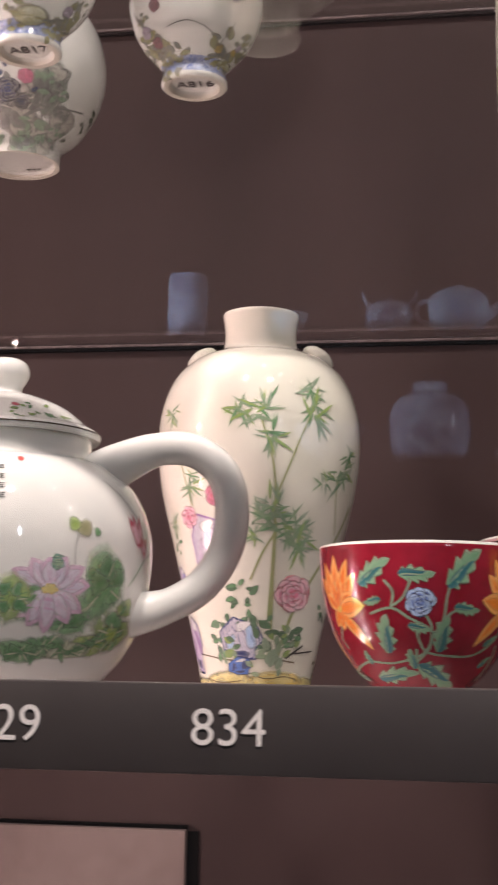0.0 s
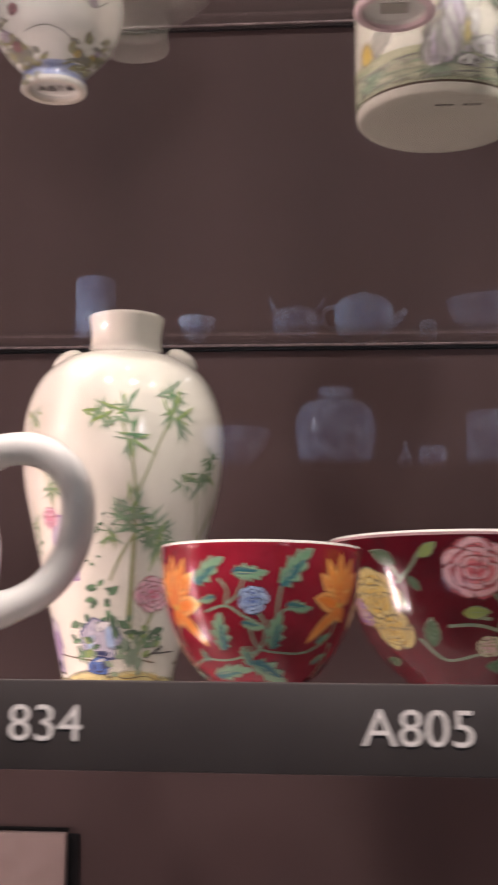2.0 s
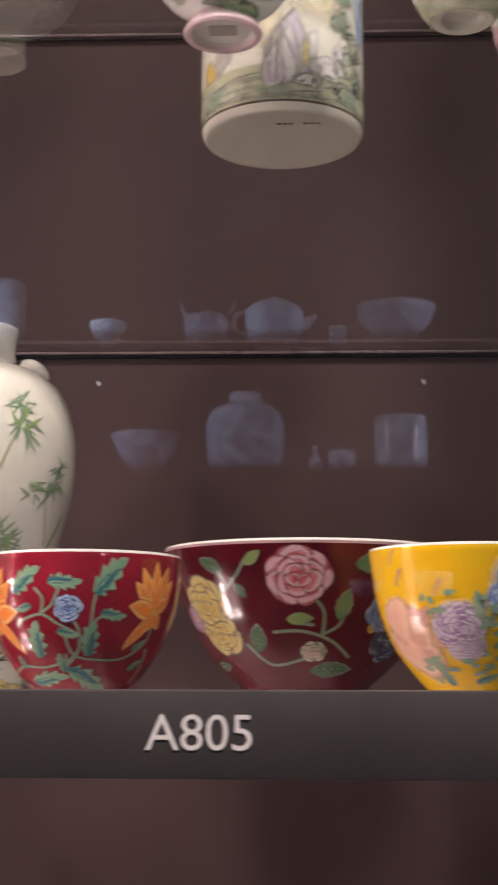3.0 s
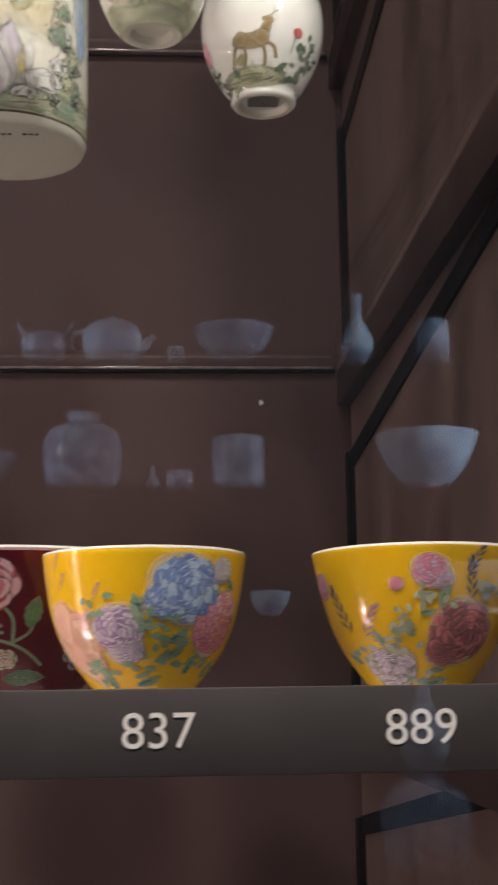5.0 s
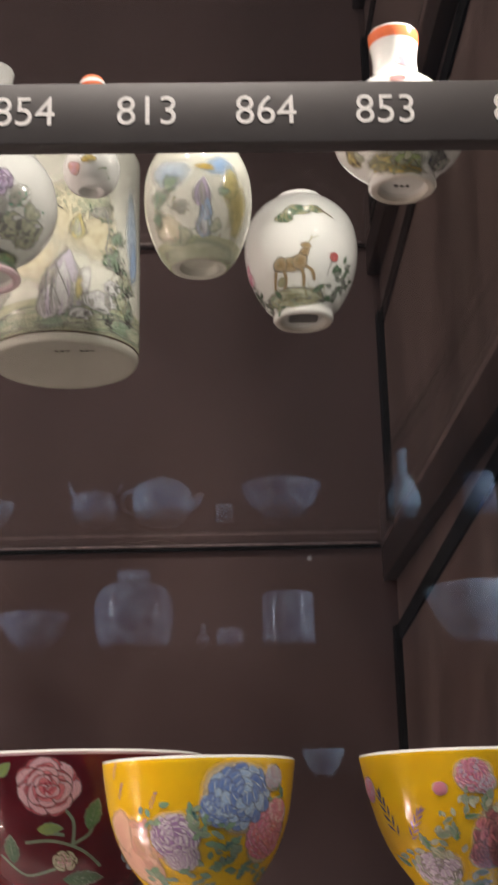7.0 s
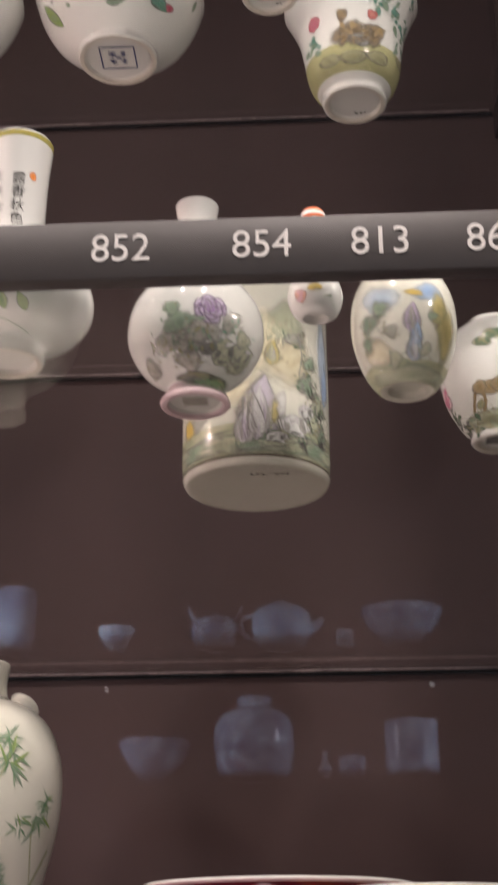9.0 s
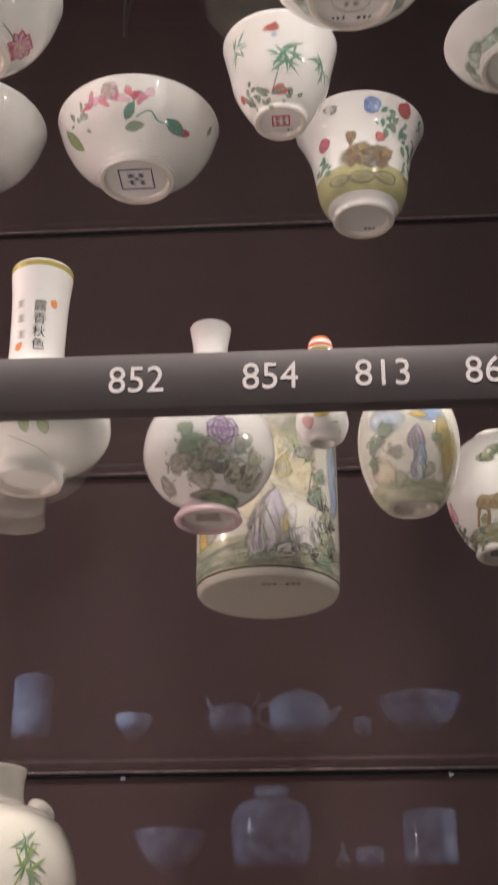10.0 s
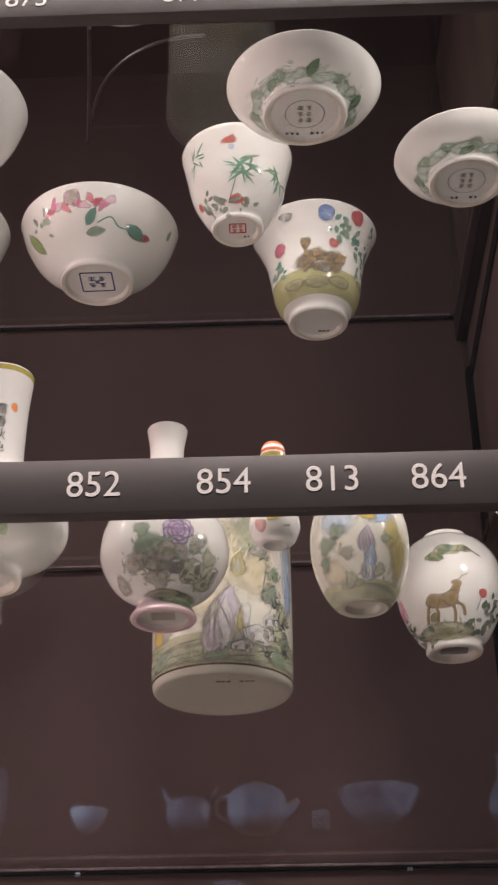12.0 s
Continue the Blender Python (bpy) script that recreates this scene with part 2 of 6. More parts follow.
for z in (L, U, T, F):
    shelf = new("glass_shelf")
    tagged(shelf, "clear glass shelf resting on dark brown bars", "shelf", "glass shelves")
    bm = bmesh.new()
    box(bm, LEFT_X + 0.002, 0.698, RAIL_Y + 0.012, BACK_Y - 0.006, z - 0.008, z)
    sheet = part("glass_sheet", bm, SHELF_GLASS, shelf, smooth=False)
    sheet.visible_shadow = False
    bm = bmesh.new()
    box(bm, LEFT_X + 0.002, 0.694, BACK_Y - 0.0055, BACK_Y - 0.001, z - 0.008, z - 0.005, 0.0006)
    part("back_edge", bm, EDGE_GLASS, shelf, "bright polished back edge")
    bm = bmesh.new()
    box(bm, 0.699, SIDE_X - 0.0005, RAIL_Y + 0.03, BACK_Y - 0.001, z - 0.052, z - 0.012, 0.0015)
    part("support_bar", bm, DARKBAR, shelf, "dark brown support bar")
    bm = bmesh.new()
    box(bm, LEFT_X + 0.002, 0.698, BACK_Y - 0.005, BACK_Y + 0.001, z - 0.0125, z - 0.0085, 0.001)
    part("support_bar", bm, BLACK, shelf, "black shadow joint under the glass edge")


def side_shade(z):
    """Black slanted strip put in for the shelf bar's cast shadow, plus a corner strip."""
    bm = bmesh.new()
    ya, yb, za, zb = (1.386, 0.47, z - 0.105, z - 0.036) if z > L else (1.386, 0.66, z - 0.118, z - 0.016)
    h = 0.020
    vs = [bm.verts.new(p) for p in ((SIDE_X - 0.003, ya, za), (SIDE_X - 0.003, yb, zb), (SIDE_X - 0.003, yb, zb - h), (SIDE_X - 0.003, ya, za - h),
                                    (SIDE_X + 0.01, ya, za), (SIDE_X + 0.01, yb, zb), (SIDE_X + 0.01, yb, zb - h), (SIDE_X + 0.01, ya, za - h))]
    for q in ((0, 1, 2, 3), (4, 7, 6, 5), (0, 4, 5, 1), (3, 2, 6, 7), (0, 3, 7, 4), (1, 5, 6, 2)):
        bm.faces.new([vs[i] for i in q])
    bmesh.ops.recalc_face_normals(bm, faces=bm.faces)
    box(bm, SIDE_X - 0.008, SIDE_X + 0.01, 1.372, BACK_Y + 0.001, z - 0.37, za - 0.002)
    return tagged(part("shade_strip_side", bm, BLACK), "black strip standing for the shelf bar shadow, and a black corner strip", "trim", kind="structure")


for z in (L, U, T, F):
    side_shade(z)

bm = bmesh.new()
box(bm, LEFT_X, 0.017, BACK_Y - 0.014, BACK_Y + 0.0, 0.62, 1.225, 0.002)
tagged(part("trim_back_panel", bm, FELT), "pale brown board fixed low on the back wall", "panel", kind="structure")
bm = bmesh.new()
box(bm, 0.0175, 0.029, BACK_Y - 0.003, BACK_Y + 0.001, 0.62, 1.223)
box(bm, LEFT_X, 0.017, BACK_Y - 0.004, BACK_Y + 0.001, 1.2255, 1.229)
tagged(part("trim_back_gap", bm, BLACK), "black shadow gap beside the low board", "trim", kind="structure")


def text_mesh(word, size, parent, x, y, z, mat, name="number", stretch=1.0, turn=(90, 0, 0)):
    cu = bpy.data.curves.new(name, "FONT")
    cu.body, cu.size, cu.align_x, cu.align_y = word, size, "CENTER", "CENTER"
    cu.extrude, cu.offset, cu.resolution_u = 0.00025, -0.0006 * size, 4
    tmp = new("tmp_text", cu)
    bpy.context.view_layer.update()
    me = bpy.data.meshes.new_from_object(tmp)
    bpy.data.objects.remove(tmp)
    bpy.data.curves.remove(cu)
    me.materials.append(mat)
    me.name = name
    ob = new(name, me)
    ob.parent = parent
    ob.location = (x, y, z)
    ob.rotation_euler = [radians(a) for a in turn]
    ob.scale = (stretch, 1, 1)
    return ob


LABELS = {
    L: [("829", 0.130), ("834", 0.218), ("A805", 0.361), ("837", 0.496), ("889", 0.600)],
    U: [("852", 0.335), ("854", 0.408), ("813", 0.469), ("864", 0.528), ("853", 0.588), ("80", 0.652)],
    T: [("873", 0.269), ("877", 0.380)],
    F: [],
}
for z, words in LABELS.items():
    rail = new("label_rail")
    rail.location = (0, RAIL_Y, z)
    tagged(rail, "dark bronze label rail with white numbers on the shelf front", "label rail", "label rails")
    bm = bmesh.new()
    box(bm, LEFT_X + 0.001, SIDE_X - 0.001, 0, 0.011, -0.0075, 0.0265, 0.0008)
    part("strip", bm, RAIL, rail)
    size = 0.0198 if z == L else 0.0228
    for word, x in words:
        text_mesh(word, size, rail, x, -0.0003, 0.0095, LETTER, stretch=1.0 if z == L else 0.92)
    if z == T:
        for k in (-0.009, 0.0, 0.009):
            bm = bmesh.new()
            box(bm, 0.482 + k - 0.003, 0.482 + k + 0.003, -0.0004, 0, 0.002, 0.017)
            part("letter_bar", bm, LETTER, rail)

# ---- the gallery behind the visitor ----
slab("floor", -6, 6, -4.6, PANE_Y - 0.012, -0.06, 0.0, FLOOR, "dark gallery floor", "floor", "structure")
slab("wall_south", -6, 6, -4.7, -4.6, 0, 4.2, WALL, "dark gallery wall behind the opposite showcase", "wall", "structure")
slab("wall_far_east", 6, 6.1, -4.7, PANE_Y, 0, 4.2, WALL, "dark gallery wall", "wall", "structure")
slab("wall_far_west", -6.1, -6, -4.7, PANE_Y, 0, 4.2, WALL, "dark gallery wall", "wall", "structure")
slab("ceiling_gallery", -6, 6, -4.7, PANE_Y - 0.002, 4.2, 4.3, WALL, "dark gallery ceiling", "ceiling", "structure")
slab("wall_front_east", SIDE_X + 0.05, 6, PANE_Y, PANE_Y + 0.1, 0, 4.2, WALL, "dark gallery wall beside the case", "wall", "structure")
slab("wall_front_west", -6, LEFT_X - 0.05, PANE_Y, PANE_Y + 0.1, 0, 4.2, WALL, "dark gallery wall beside the case", "wall", "structure")
slab("wall_front_top", LEFT_X - 0.05, SIDE_X + 0.05, PANE_Y, PANE_Y + 0.1, 3.101, 4.2, WALL, "dark gallery wall above the case", "wall", "structure")

# ---- porcelain on the shelves ----
PINKFOOT = surface("pink_foot_enamel", (0.78, 0.62, 0.64), (0.72, 0.54, 0.58), 80, 0.15, coat=0.3)
GREENBAND = surface("pale_green_enamel", (0.54, 0.55, 0.40), (0.38, 0.42, 0.26), 60, 0.14, coat=0.3, aniso=(1, 1, 4))
OLIVE = surface("olive_enamel", (0.50, 0.49, 0.27), (0.36, 0.36, 0.17), 40, 0.15, coat=0.3)
LIPORANGE = surface("coral_red_enamel", (0.72, 0.20, 0.08), (0.62, 0.14, 0.06), 60, 0.15, coat=0.3)
BLUEBAND = surface("underglaze_blue_band", (0.10, 0.16, 0.42), (0.55, 0.60, 0.70), 420, 0.12, fine=2, coat=0.3)
YELLOWLIP = surface("yellow_rim_enamel", (0.50, 0.42, 0.10), (0.30, 0.30, 0.10), 300, 0.15, fine=2, coat=0.3)
PINKLIP = surface("pink_rim_enamel", (0.72, 0.48, 0.50), (0.66, 0.42, 0.45), 60, 0.15, coat=0.3)
BROWNLINE = surface("brown_rim_line", (0.05, 0.03, 0.02), (0.08, 0.05, 0.03), 90, 0.2)

forms, things = {}, {}


def put(key, name, outer, x, y, z, mats, label, category, bands=None, wall=0.003, recess=0.004, closed=False):
    f = Form(outer, wall, recess, closed=closed)
    forms[key] = f
    things[key] = vessel(name, f, x, y, z, mats, label, category, bands=bands)
    return things[key]


# lower shelf
put("vase834", "vase", [(0.036, 0), (0.0375, 0.015), (0.0450, 0.05), (0.059, 0.11), (0.0685, 0.15), (0.0715, 0.18), (0.0695, 0.205), (0.0605, 0.228), (0.046, 0.242), (0.0325, 0.2475), (0.0265, 0.2525), (0.0255, 0.264), (0.0272, 0.276)],
    0.168, 0.855, L, [CREAM, BISQUE], "tall ivory porcelain vase painted with bamboo, peonies and rocks on glass", "vase")
put("bowlred", "bowl", [(0.019, 0), (0.019, 0.012), (0.0225, 0.0205), (0.0310, 0.0285), (0.0407, 0.042), (0.0466, 0.056), (0.0500, 0.0715), (0.0512, 0.090)],
    0.287, 0.612, L, [WHITE, BISQUE, RUBY, PINKLIP], "ruby-red porcelain bowl painted with orange lotus and scrolling leaves", "bowl", bands=[(0, 0.0888, 2), (0.0888, 1, 3)])
put("bowlA805", "bowl", [(0.035, 0), (0.035, 0.014), (0.039, 0.021), (0.049, 0.030), (0.058, 0.040), (0.068, 0.057), (0.0758, 0.075), (0.0828, 0.092), (0.0865, 0.1035)],
    0.404, 0.735, L, [WHITE, BISQUE, DEEP, PINKLIP], "deep ruby porcelain bowl painted with pink, yellow and blue peonies", "bowl", bands=[(0, 0.102, 2), (0.102, 1, 3)])
YB = [(0.019, 0), (0.019, 0.012), (0.0225, 0.0215), (0.0285, 0.0285), (0.0388, 0.042), (0.0456, 0.0562), (0.0495, 0.0715), (0.0525, 0.0925)]
put("bowl837", "bowl", YB, 0.4885, 0.600, L, [WHITE, BISQUE, YELLOW, CREAM], "yellow porcelain bowl painted with blue and pink peonies", "bowl", bands=[(0, 0.0918, 2), (0.0918, 1, 3)])
put("bowl889", "bowl", [(0.019, 0), (0.019, 0.014), (0.0282, 0.027), (0.0390, 0.0420), (0.0456, 0.0560), (0.0502, 0.0710), (0.0532, 0.084), (0.0552, 0.0938)], 0.632, 0.610, L, [WHITE, BISQUE, YELLOW, CREAM], "yellow porcelain bowl painted with purple and red peonies and grasses", "bowl", bands=[(0, 0.0936, 2), (0.0936, 1, 3)])

# teapot
put("teapot", "teapot", [(0.046, 0), (0.0475, 0.003), (0.0475, 0.0115), (0.055, 0.0180), (0.070, 0.034), (0.0800, 0.057), (0.0838, 0.084), (0.0825, 0.103), (0.0745, 0.122), (0.062, 0.1345), (0.0520, 0.1390), (0.0495, 0.1435), (0.0495, 0.1500)],
    0.058, 0.630, L, [WHITE, BISQUE], "white porcelain teapot with loop handle painted with pink lotus", "teapot")
f = smooth_profile([(0.0, 0.151), (0.048, 0.151), (0.0525, 0.151), (0.0540, 0.1535), (0.0520, 0.1562), (0.047, 0.159), (0.035, 0.1685), (0.020, 0.1750), (0.011, 0.1770), (0.0095, 0.1800), (0.0120, 0.1843), (0.0134, 0.1893), (0.0114, 0.1945), (0.006, 0.1972), (0.0, 0.1976)], 4)
forms["lid"] = Form([(0.0520, 0.1562), (0.047, 0.159), (0.035, 0.1685), (0.020, 0.1750), (0.011, 0.1770)])
lid = part("lid", lathe(f, 72, [0] * len(f)), [WHITE], things["teapot"], "domed white lid with a round knob")
bm = lathe([(0.0541, 0.1537), (0.0546, 0.1541), (0.0541, 0.1545)], 72)
things["lid"] = lid
part("rim_line", bm, [BROWNLINE], lid, "thin brown line round the lid")


def tube(path, radii, seg=16, flat=1.0):
    """A smooth tube along points; radii: one at each."""
    bm = bmesh.new()
    rows = []
    n = len(path)
    for i, p in enumerate(path):
        a, b = Vector(path[max(i - 1, 0)]), Vector(path[min(i + 1, n - 1)])
        d = (b - a).normalized()
        side = Vector((0, 1, 0)) if abs(d.y) < 0.9 else Vector((1, 0, 0))
        u = d.cross(side).normalized()
        v = d.cross(u).normalized()
        rows.append([bm.verts.new(Vector(p) + radii[i] * (u * math.cos(2 * math.pi * k / seg) + v * flat * math.sin(2 * math.pi * k / seg))) for k in range(seg)])
    for a, b in zip(rows, rows[1:]):
        for k in range(seg):
            bm.faces.new((a[k], a[(k + 1) % seg], b[(k + 1) % seg], b[k]))
    bm.faces.new(rows[0][::-1])
    bm.faces.new(rows[-1])
    bmesh.ops.recalc_face_normals(bm, faces=bm.faces)
    return bm


def spline(pts, sub=6):
    out = []
    n = len(pts)
    for i in range(n - 1):
        p0, p1, p2, p3 = (Vector(pts[max(min(j, n - 1), 0)]) for j in (i - 1, i, i + 1, i + 2))
        for k in range(sub):
            t = k / sub
            out.append(0.5 * (2 * p1 + (p2 - p0) * t + (2 * p0 - 5 * p1 + 4 * p2 - p3) * t * t + (3 * p1 - p0 - 3 * p2 + p3) * t ** 3))
    out.append(Vector(pts[-1]))
    return out


hp = spline([(0.052, 0, 0.128), (0.066, 0, 0.137), (0.088, 0, 0.1455), (0.108, 0, 0.1445), (0.123, 0, 0.133), (0.129, 0, 0.114), (0.126, 0, 0.092), (0.114, 0, 0.073), (0.096, 0, 0.062), (0.076, 0, 0.057), (0.062, 0, 0.056)])
hn = len(hp) - 1
part("handle", tube(hp, [0.0092 + 0.006 * max(0, 1 - i / 12) + 0.006 * max(0, 1 - (hn - i) / 12) for i in range(hn + 1)]), WHITE, things["teapot"], "thick round white loop handle")
sp = spline([(-0.060, 0, 0.060), (-0.088, 0, 0.070), (-0.108, 0, 0.095), (-0.118, 0, 0.128), (-0.128, 0, 0.147)])
part("spout", tube(sp, [0.024 - 0.0155 * i / (len(sp) - 1) for i in range(len(sp))]), WHITE, things["teapot"])

# the vase's two small animal-mask lugs, as plain humps
for sx in (-1, 1):
    bm = bmesh.new()
    bmesh.ops.create_uvsphere(bm, u_segments=20, v_segments=12, radius=0.0125)
    bmesh.ops.scale(bm, vec=(1.0, 0.75, 0.62), verts=bm.verts)
    bmesh.ops.rotate(bm, cent=(0, 0, 0), matrix=Matrix.Rotation(radians(38 * sx), 3, "Y"), verts=bm.verts)
    bmesh.ops.translate(bm, vec=(0.0415 * sx, -0.004, 0.2435), verts=bm.verts)
    part("lug", bm, CREAM, things["vase834"])

# middle shelf
PAIR = [(0.0195, 0), (0.021, 0.002), (0.0195, 0.011), (0.0235, 0.0155), (0.0355, 0.030), (0.0415, 0.046), (0.0425, 0.058), (0.039, 0.078), (0.029, 0.092), (0.021, 0.099), (0.0205, 0.112)]
put("jar816", "jar", PAIR, 0.1435, 0.716, U, [WHITE, BISQUE, BLUEBAND], "small white jar painted with flowers, blue band round the foot", "jar", bands=[(0.003, 0.0135, 2)])
put("jar817", "jar", PAIR, 0.053, 0.656, U, [WHITE, BISQUE, BLUEBAND], "small white jar painted with flowers, blue band round the foot", "jar", bands=[(0.003, 0.0135, 2)])
put("flask", "flask", [(0.030, 0), (0.031, 0.010), (0.033, 0.014), (0.046, 0.026), (0.058, 0.048), (0.0625, 0.072), (0.058, 0.098), (0.044, 0.122), (0.026, 0.136), (0.017, 0.145), (0.017, 0.185), (0.020, 0.195)],
    -0.012, 0.834, U, [WHITE, BISQUE], "round white bottle painted in ink-blue with branches", "bottle")
put("vase852", "vase", [(0.0215, 0), (0.0228, 0.003), (0.0228, 0.009), (0.027, 0.0125), (0.042, 0.021), (0.0502, 0.034), (0.0485, 0.050), (0.037, 0.064), (0.0235, 0.073), (0.0185, 0.085), (0.0182, 0.110), (0.0190, 0.132), (0.0205, 0.149), (0.0208, 0.153)],
    0.251, 0.557, U, [WHITE, BISQUE, YELLOWLIP], "white bottle vase with yellow rim and inscribed tall neck", "vase", bands=[(0.1485, 1, 2)])
put("vase854", "vase", [(0.0215, 0), (0.0228, 0.002), (0.0205, 0.006), (0.0178, 0.0105), (0.0195, 0.0135), (0.0335, 0.023), (0.0428, 0.038), (0.0448, 0.052), (0.0410, 0.069), (0.029, 0.086), (0.0165, 0.097), (0.0128, 0.110), (0.0124, 0.132), (0.0140, 0.143), (0.0148, 0.148)],
    0.358, 0.627, U, [WHITE, PINKFOOT, PINKFOOT], "white bottle vase with pink flared foot painted with peony and rocks", "vase", bands=[(0, 0.0108, 2)])
put("brushpot", "brush_pot", [(0.0530, 0.0004), (0.0545, 0.0022), (0.0553, 0.0050), (0.0555, 0.0066), (0.0558, 0.016), (0.0562, 0.045), (0.0562, 0.09), (0.0562, 0.13), (0.0566, 0.163)],
    0.3905, 0.782, U, [CREAM, CREAM, BROWNLINE, GREENBAND], "cylindrical porcelain brush pot painted with a garden landscape", "brush pot", bands=[(0.0048, 0.0066, 2), (0.0066, 0.034, 3)], recess=0.0004)
put("gourd", "gourd_bottle", [(0.0075, 0), (0.0125, 0.0032), (0.0155, 0.0125), (0.0130, 0.023), (0.0085, 0.0290), (0.0082, 0.0325), (0.0100, 0.040), (0.0102, 0.047), (0.0082, 0.054), (0.0074, 0.058), (0.0078, 0.063), (0.0062, 0.0685), (0.003, 0.0705)],
    0.4355, 0.510, U, [WHITE, WHITE, LIPORANGE, YELLOWLIP], "tiny white gourd snuff bottle with coral and yellow banded top", "snuff bottle", bands=[(0.054, 0.0605, 3), (0.0605, 0.062, 0), (0.062, 0.0642, 2), (0.0642, 0.066, 0), (0.066, 0.069, 2), (0.069, 1, 3)], closed=True)
put("egg", "ovoid_vase", [(0.0150, 0), (0.0185, 0.001), (0.0255, 0.011), (0.0318, 0.029), (0.0338, 0.046), (0.0322, 0.062), (0.0265, 0.076), (0.019, 0.0845), (0.0165, 0.0875), (0.0165, 0.0895)],
    0.4925, 0.612, U, [CREAM, CREAM, GREENBAND], "egg-shaped porcelain vase painted with a garden scene", "vase", bands=[(0, 0.012, 2)])
put("deer", "ovoid_vase", [(0.0190, 0), (0.0208, 0.002), (0.0205, 0.0075), (0.0265, 0.0125), (0.0358, 0.031), (0.0395, 0.051), (0.0372, 0.070), (0.0285, 0.083), (0.0195, 0.0890), (0.0165, 0.0925)],
    0.563, 0.704, U, [WHITE, BISQUE], "egg-shaped white vase painted with a brown deer and pine", "vase")
put("vase853", "vase", [(0.0170, 0), (0.0187, 0.002), (0.0180, 0.008), (0.0220, 0.0110), (0.0330, 0.0215), (0.0366, 0.032), (0.0335, 0.045), (0.0245, 0.058), (0.0148, 0.068), (0.0126, 0.076), (0.0130, 0.085), (0.0142, 0.091), (0.0145, 0.0955)],
    0.605, 0.512, U, [WHITE, BISQUE, LIPORANGE], "small white vase with coral lip painted with a garden scene", "vase", bands=[(0.0885, 1, 2)])

# upper shelf
BOWL = [(0.0325, 0), (0.0340, 0.002), (0.0335, 0.0075), (0.0400, 0.0120), (0.0565, 0.0245), (0.0670, 0.0410), (0.0735, 0.0600)]
put("bowlT", "bowl", BOWL, 0.2755, 0.772, T, [WHITE, BISQUE], "white porcelain bowl painted with pink flowers, square blue mark", "bowl")
put("lotusT", "bowl", [(r * 0.95, z * 1.05) for r, z in BOWL], 0.166, 0.605, T, [WHITE, BISQUE], "white porcelain bowl painted with a pink lotus", "bowl")
put("whiteT", "bowl", BOWL, 0.118, 0.760, T, [WHITE, BISQUE], "plain white porcelain bowl", "bowl")
put("bambooT", "cup", [(0.0215, 0), (0.0230, 0.002), (0.0225, 0.0070), (0.0290, 0.0130), (0.0395, 0.034), (0.0445, 0.056), (0.0498, 0.080)],
    0.408, 0.700, T, [WHITE, BISQUE], "white porcelain cup painted with green bamboo, red seal mark", "cup")
put("quailT", "cup", [(0.0270, 0), (0.0290, 0.002), (0.0285, 0.0100), (0.0365, 0.0165), (0.0420, 0.030), (0.0448, 0.050), (0.0490, 0.072), (0.0560, 0.091), (0.0620, 0.104)],
    0.480, 0.846, T, [WHITE, BISQUE, OLIVE], "flared white cup painted with a quail among flowers", "cup", bands=[(0.0135, 0.038, 2)])
PLATE = [(0.0315, 0), (0.0332, 0.002), (0.0332, 0.0070), (0.0440, 0.0125), (0.0545, 0.0210), (0.0610, 0.0305)]
put("plate1", "dish", PLATE, 0.466, 0.562, T, [WHITE, BISQUE], "shallow white dish painted underneath with green dragons", "dish")
put("plate2", "dish", [(r * 0.96, z * 0.96) for r, z in PLATE], 0.601, 0.646, T, [WHITE, BISQUE], "shallow white dish painted underneath with green dragons", "dish")

put("bowlF", "bowl", BOWL, 0.279, 0.792, F, [WHITE, BISQUE], "white porcelain bowl standing on the topmost glass shelf", "bowl")

# Wires drawn in place of an arc and line reflected in the top glass.
REFLECTION_WIRE = surface("dark_reflection_wire", (0.10, 0.09, 0.088), (0.16, 0.145, 0.14), 80, 0.35, metal=0.6)
stand = new("reflection_wires")
stand.location = (0.23, 0.90, F)
tagged(stand, "thin dark wires on the topmost glass shelf in place of a reflected arc", "stand")
part("straight_wire", tube([(0.011, -0.073, 0.0024), (0.0, 0.01, 0.0024), (-0.015, 0.106, 0.0024)], [0.0024] * 3, 10), REFLECTION_WIRE, stand)
arc = spline([(-0.012, 0.086, 0.0024), (-0.007, 0.068, 0.0024), (0.015, 0.013, 0.0024), (0.046, -0.025, 0.0024), (0.087, -0.049, 0.0024), (0.138, -0.057, 0.0024)])
part("curved_wire", tube(arc, [0.0020] * len(arc), 10), REFLECTION_WIRE, stand)

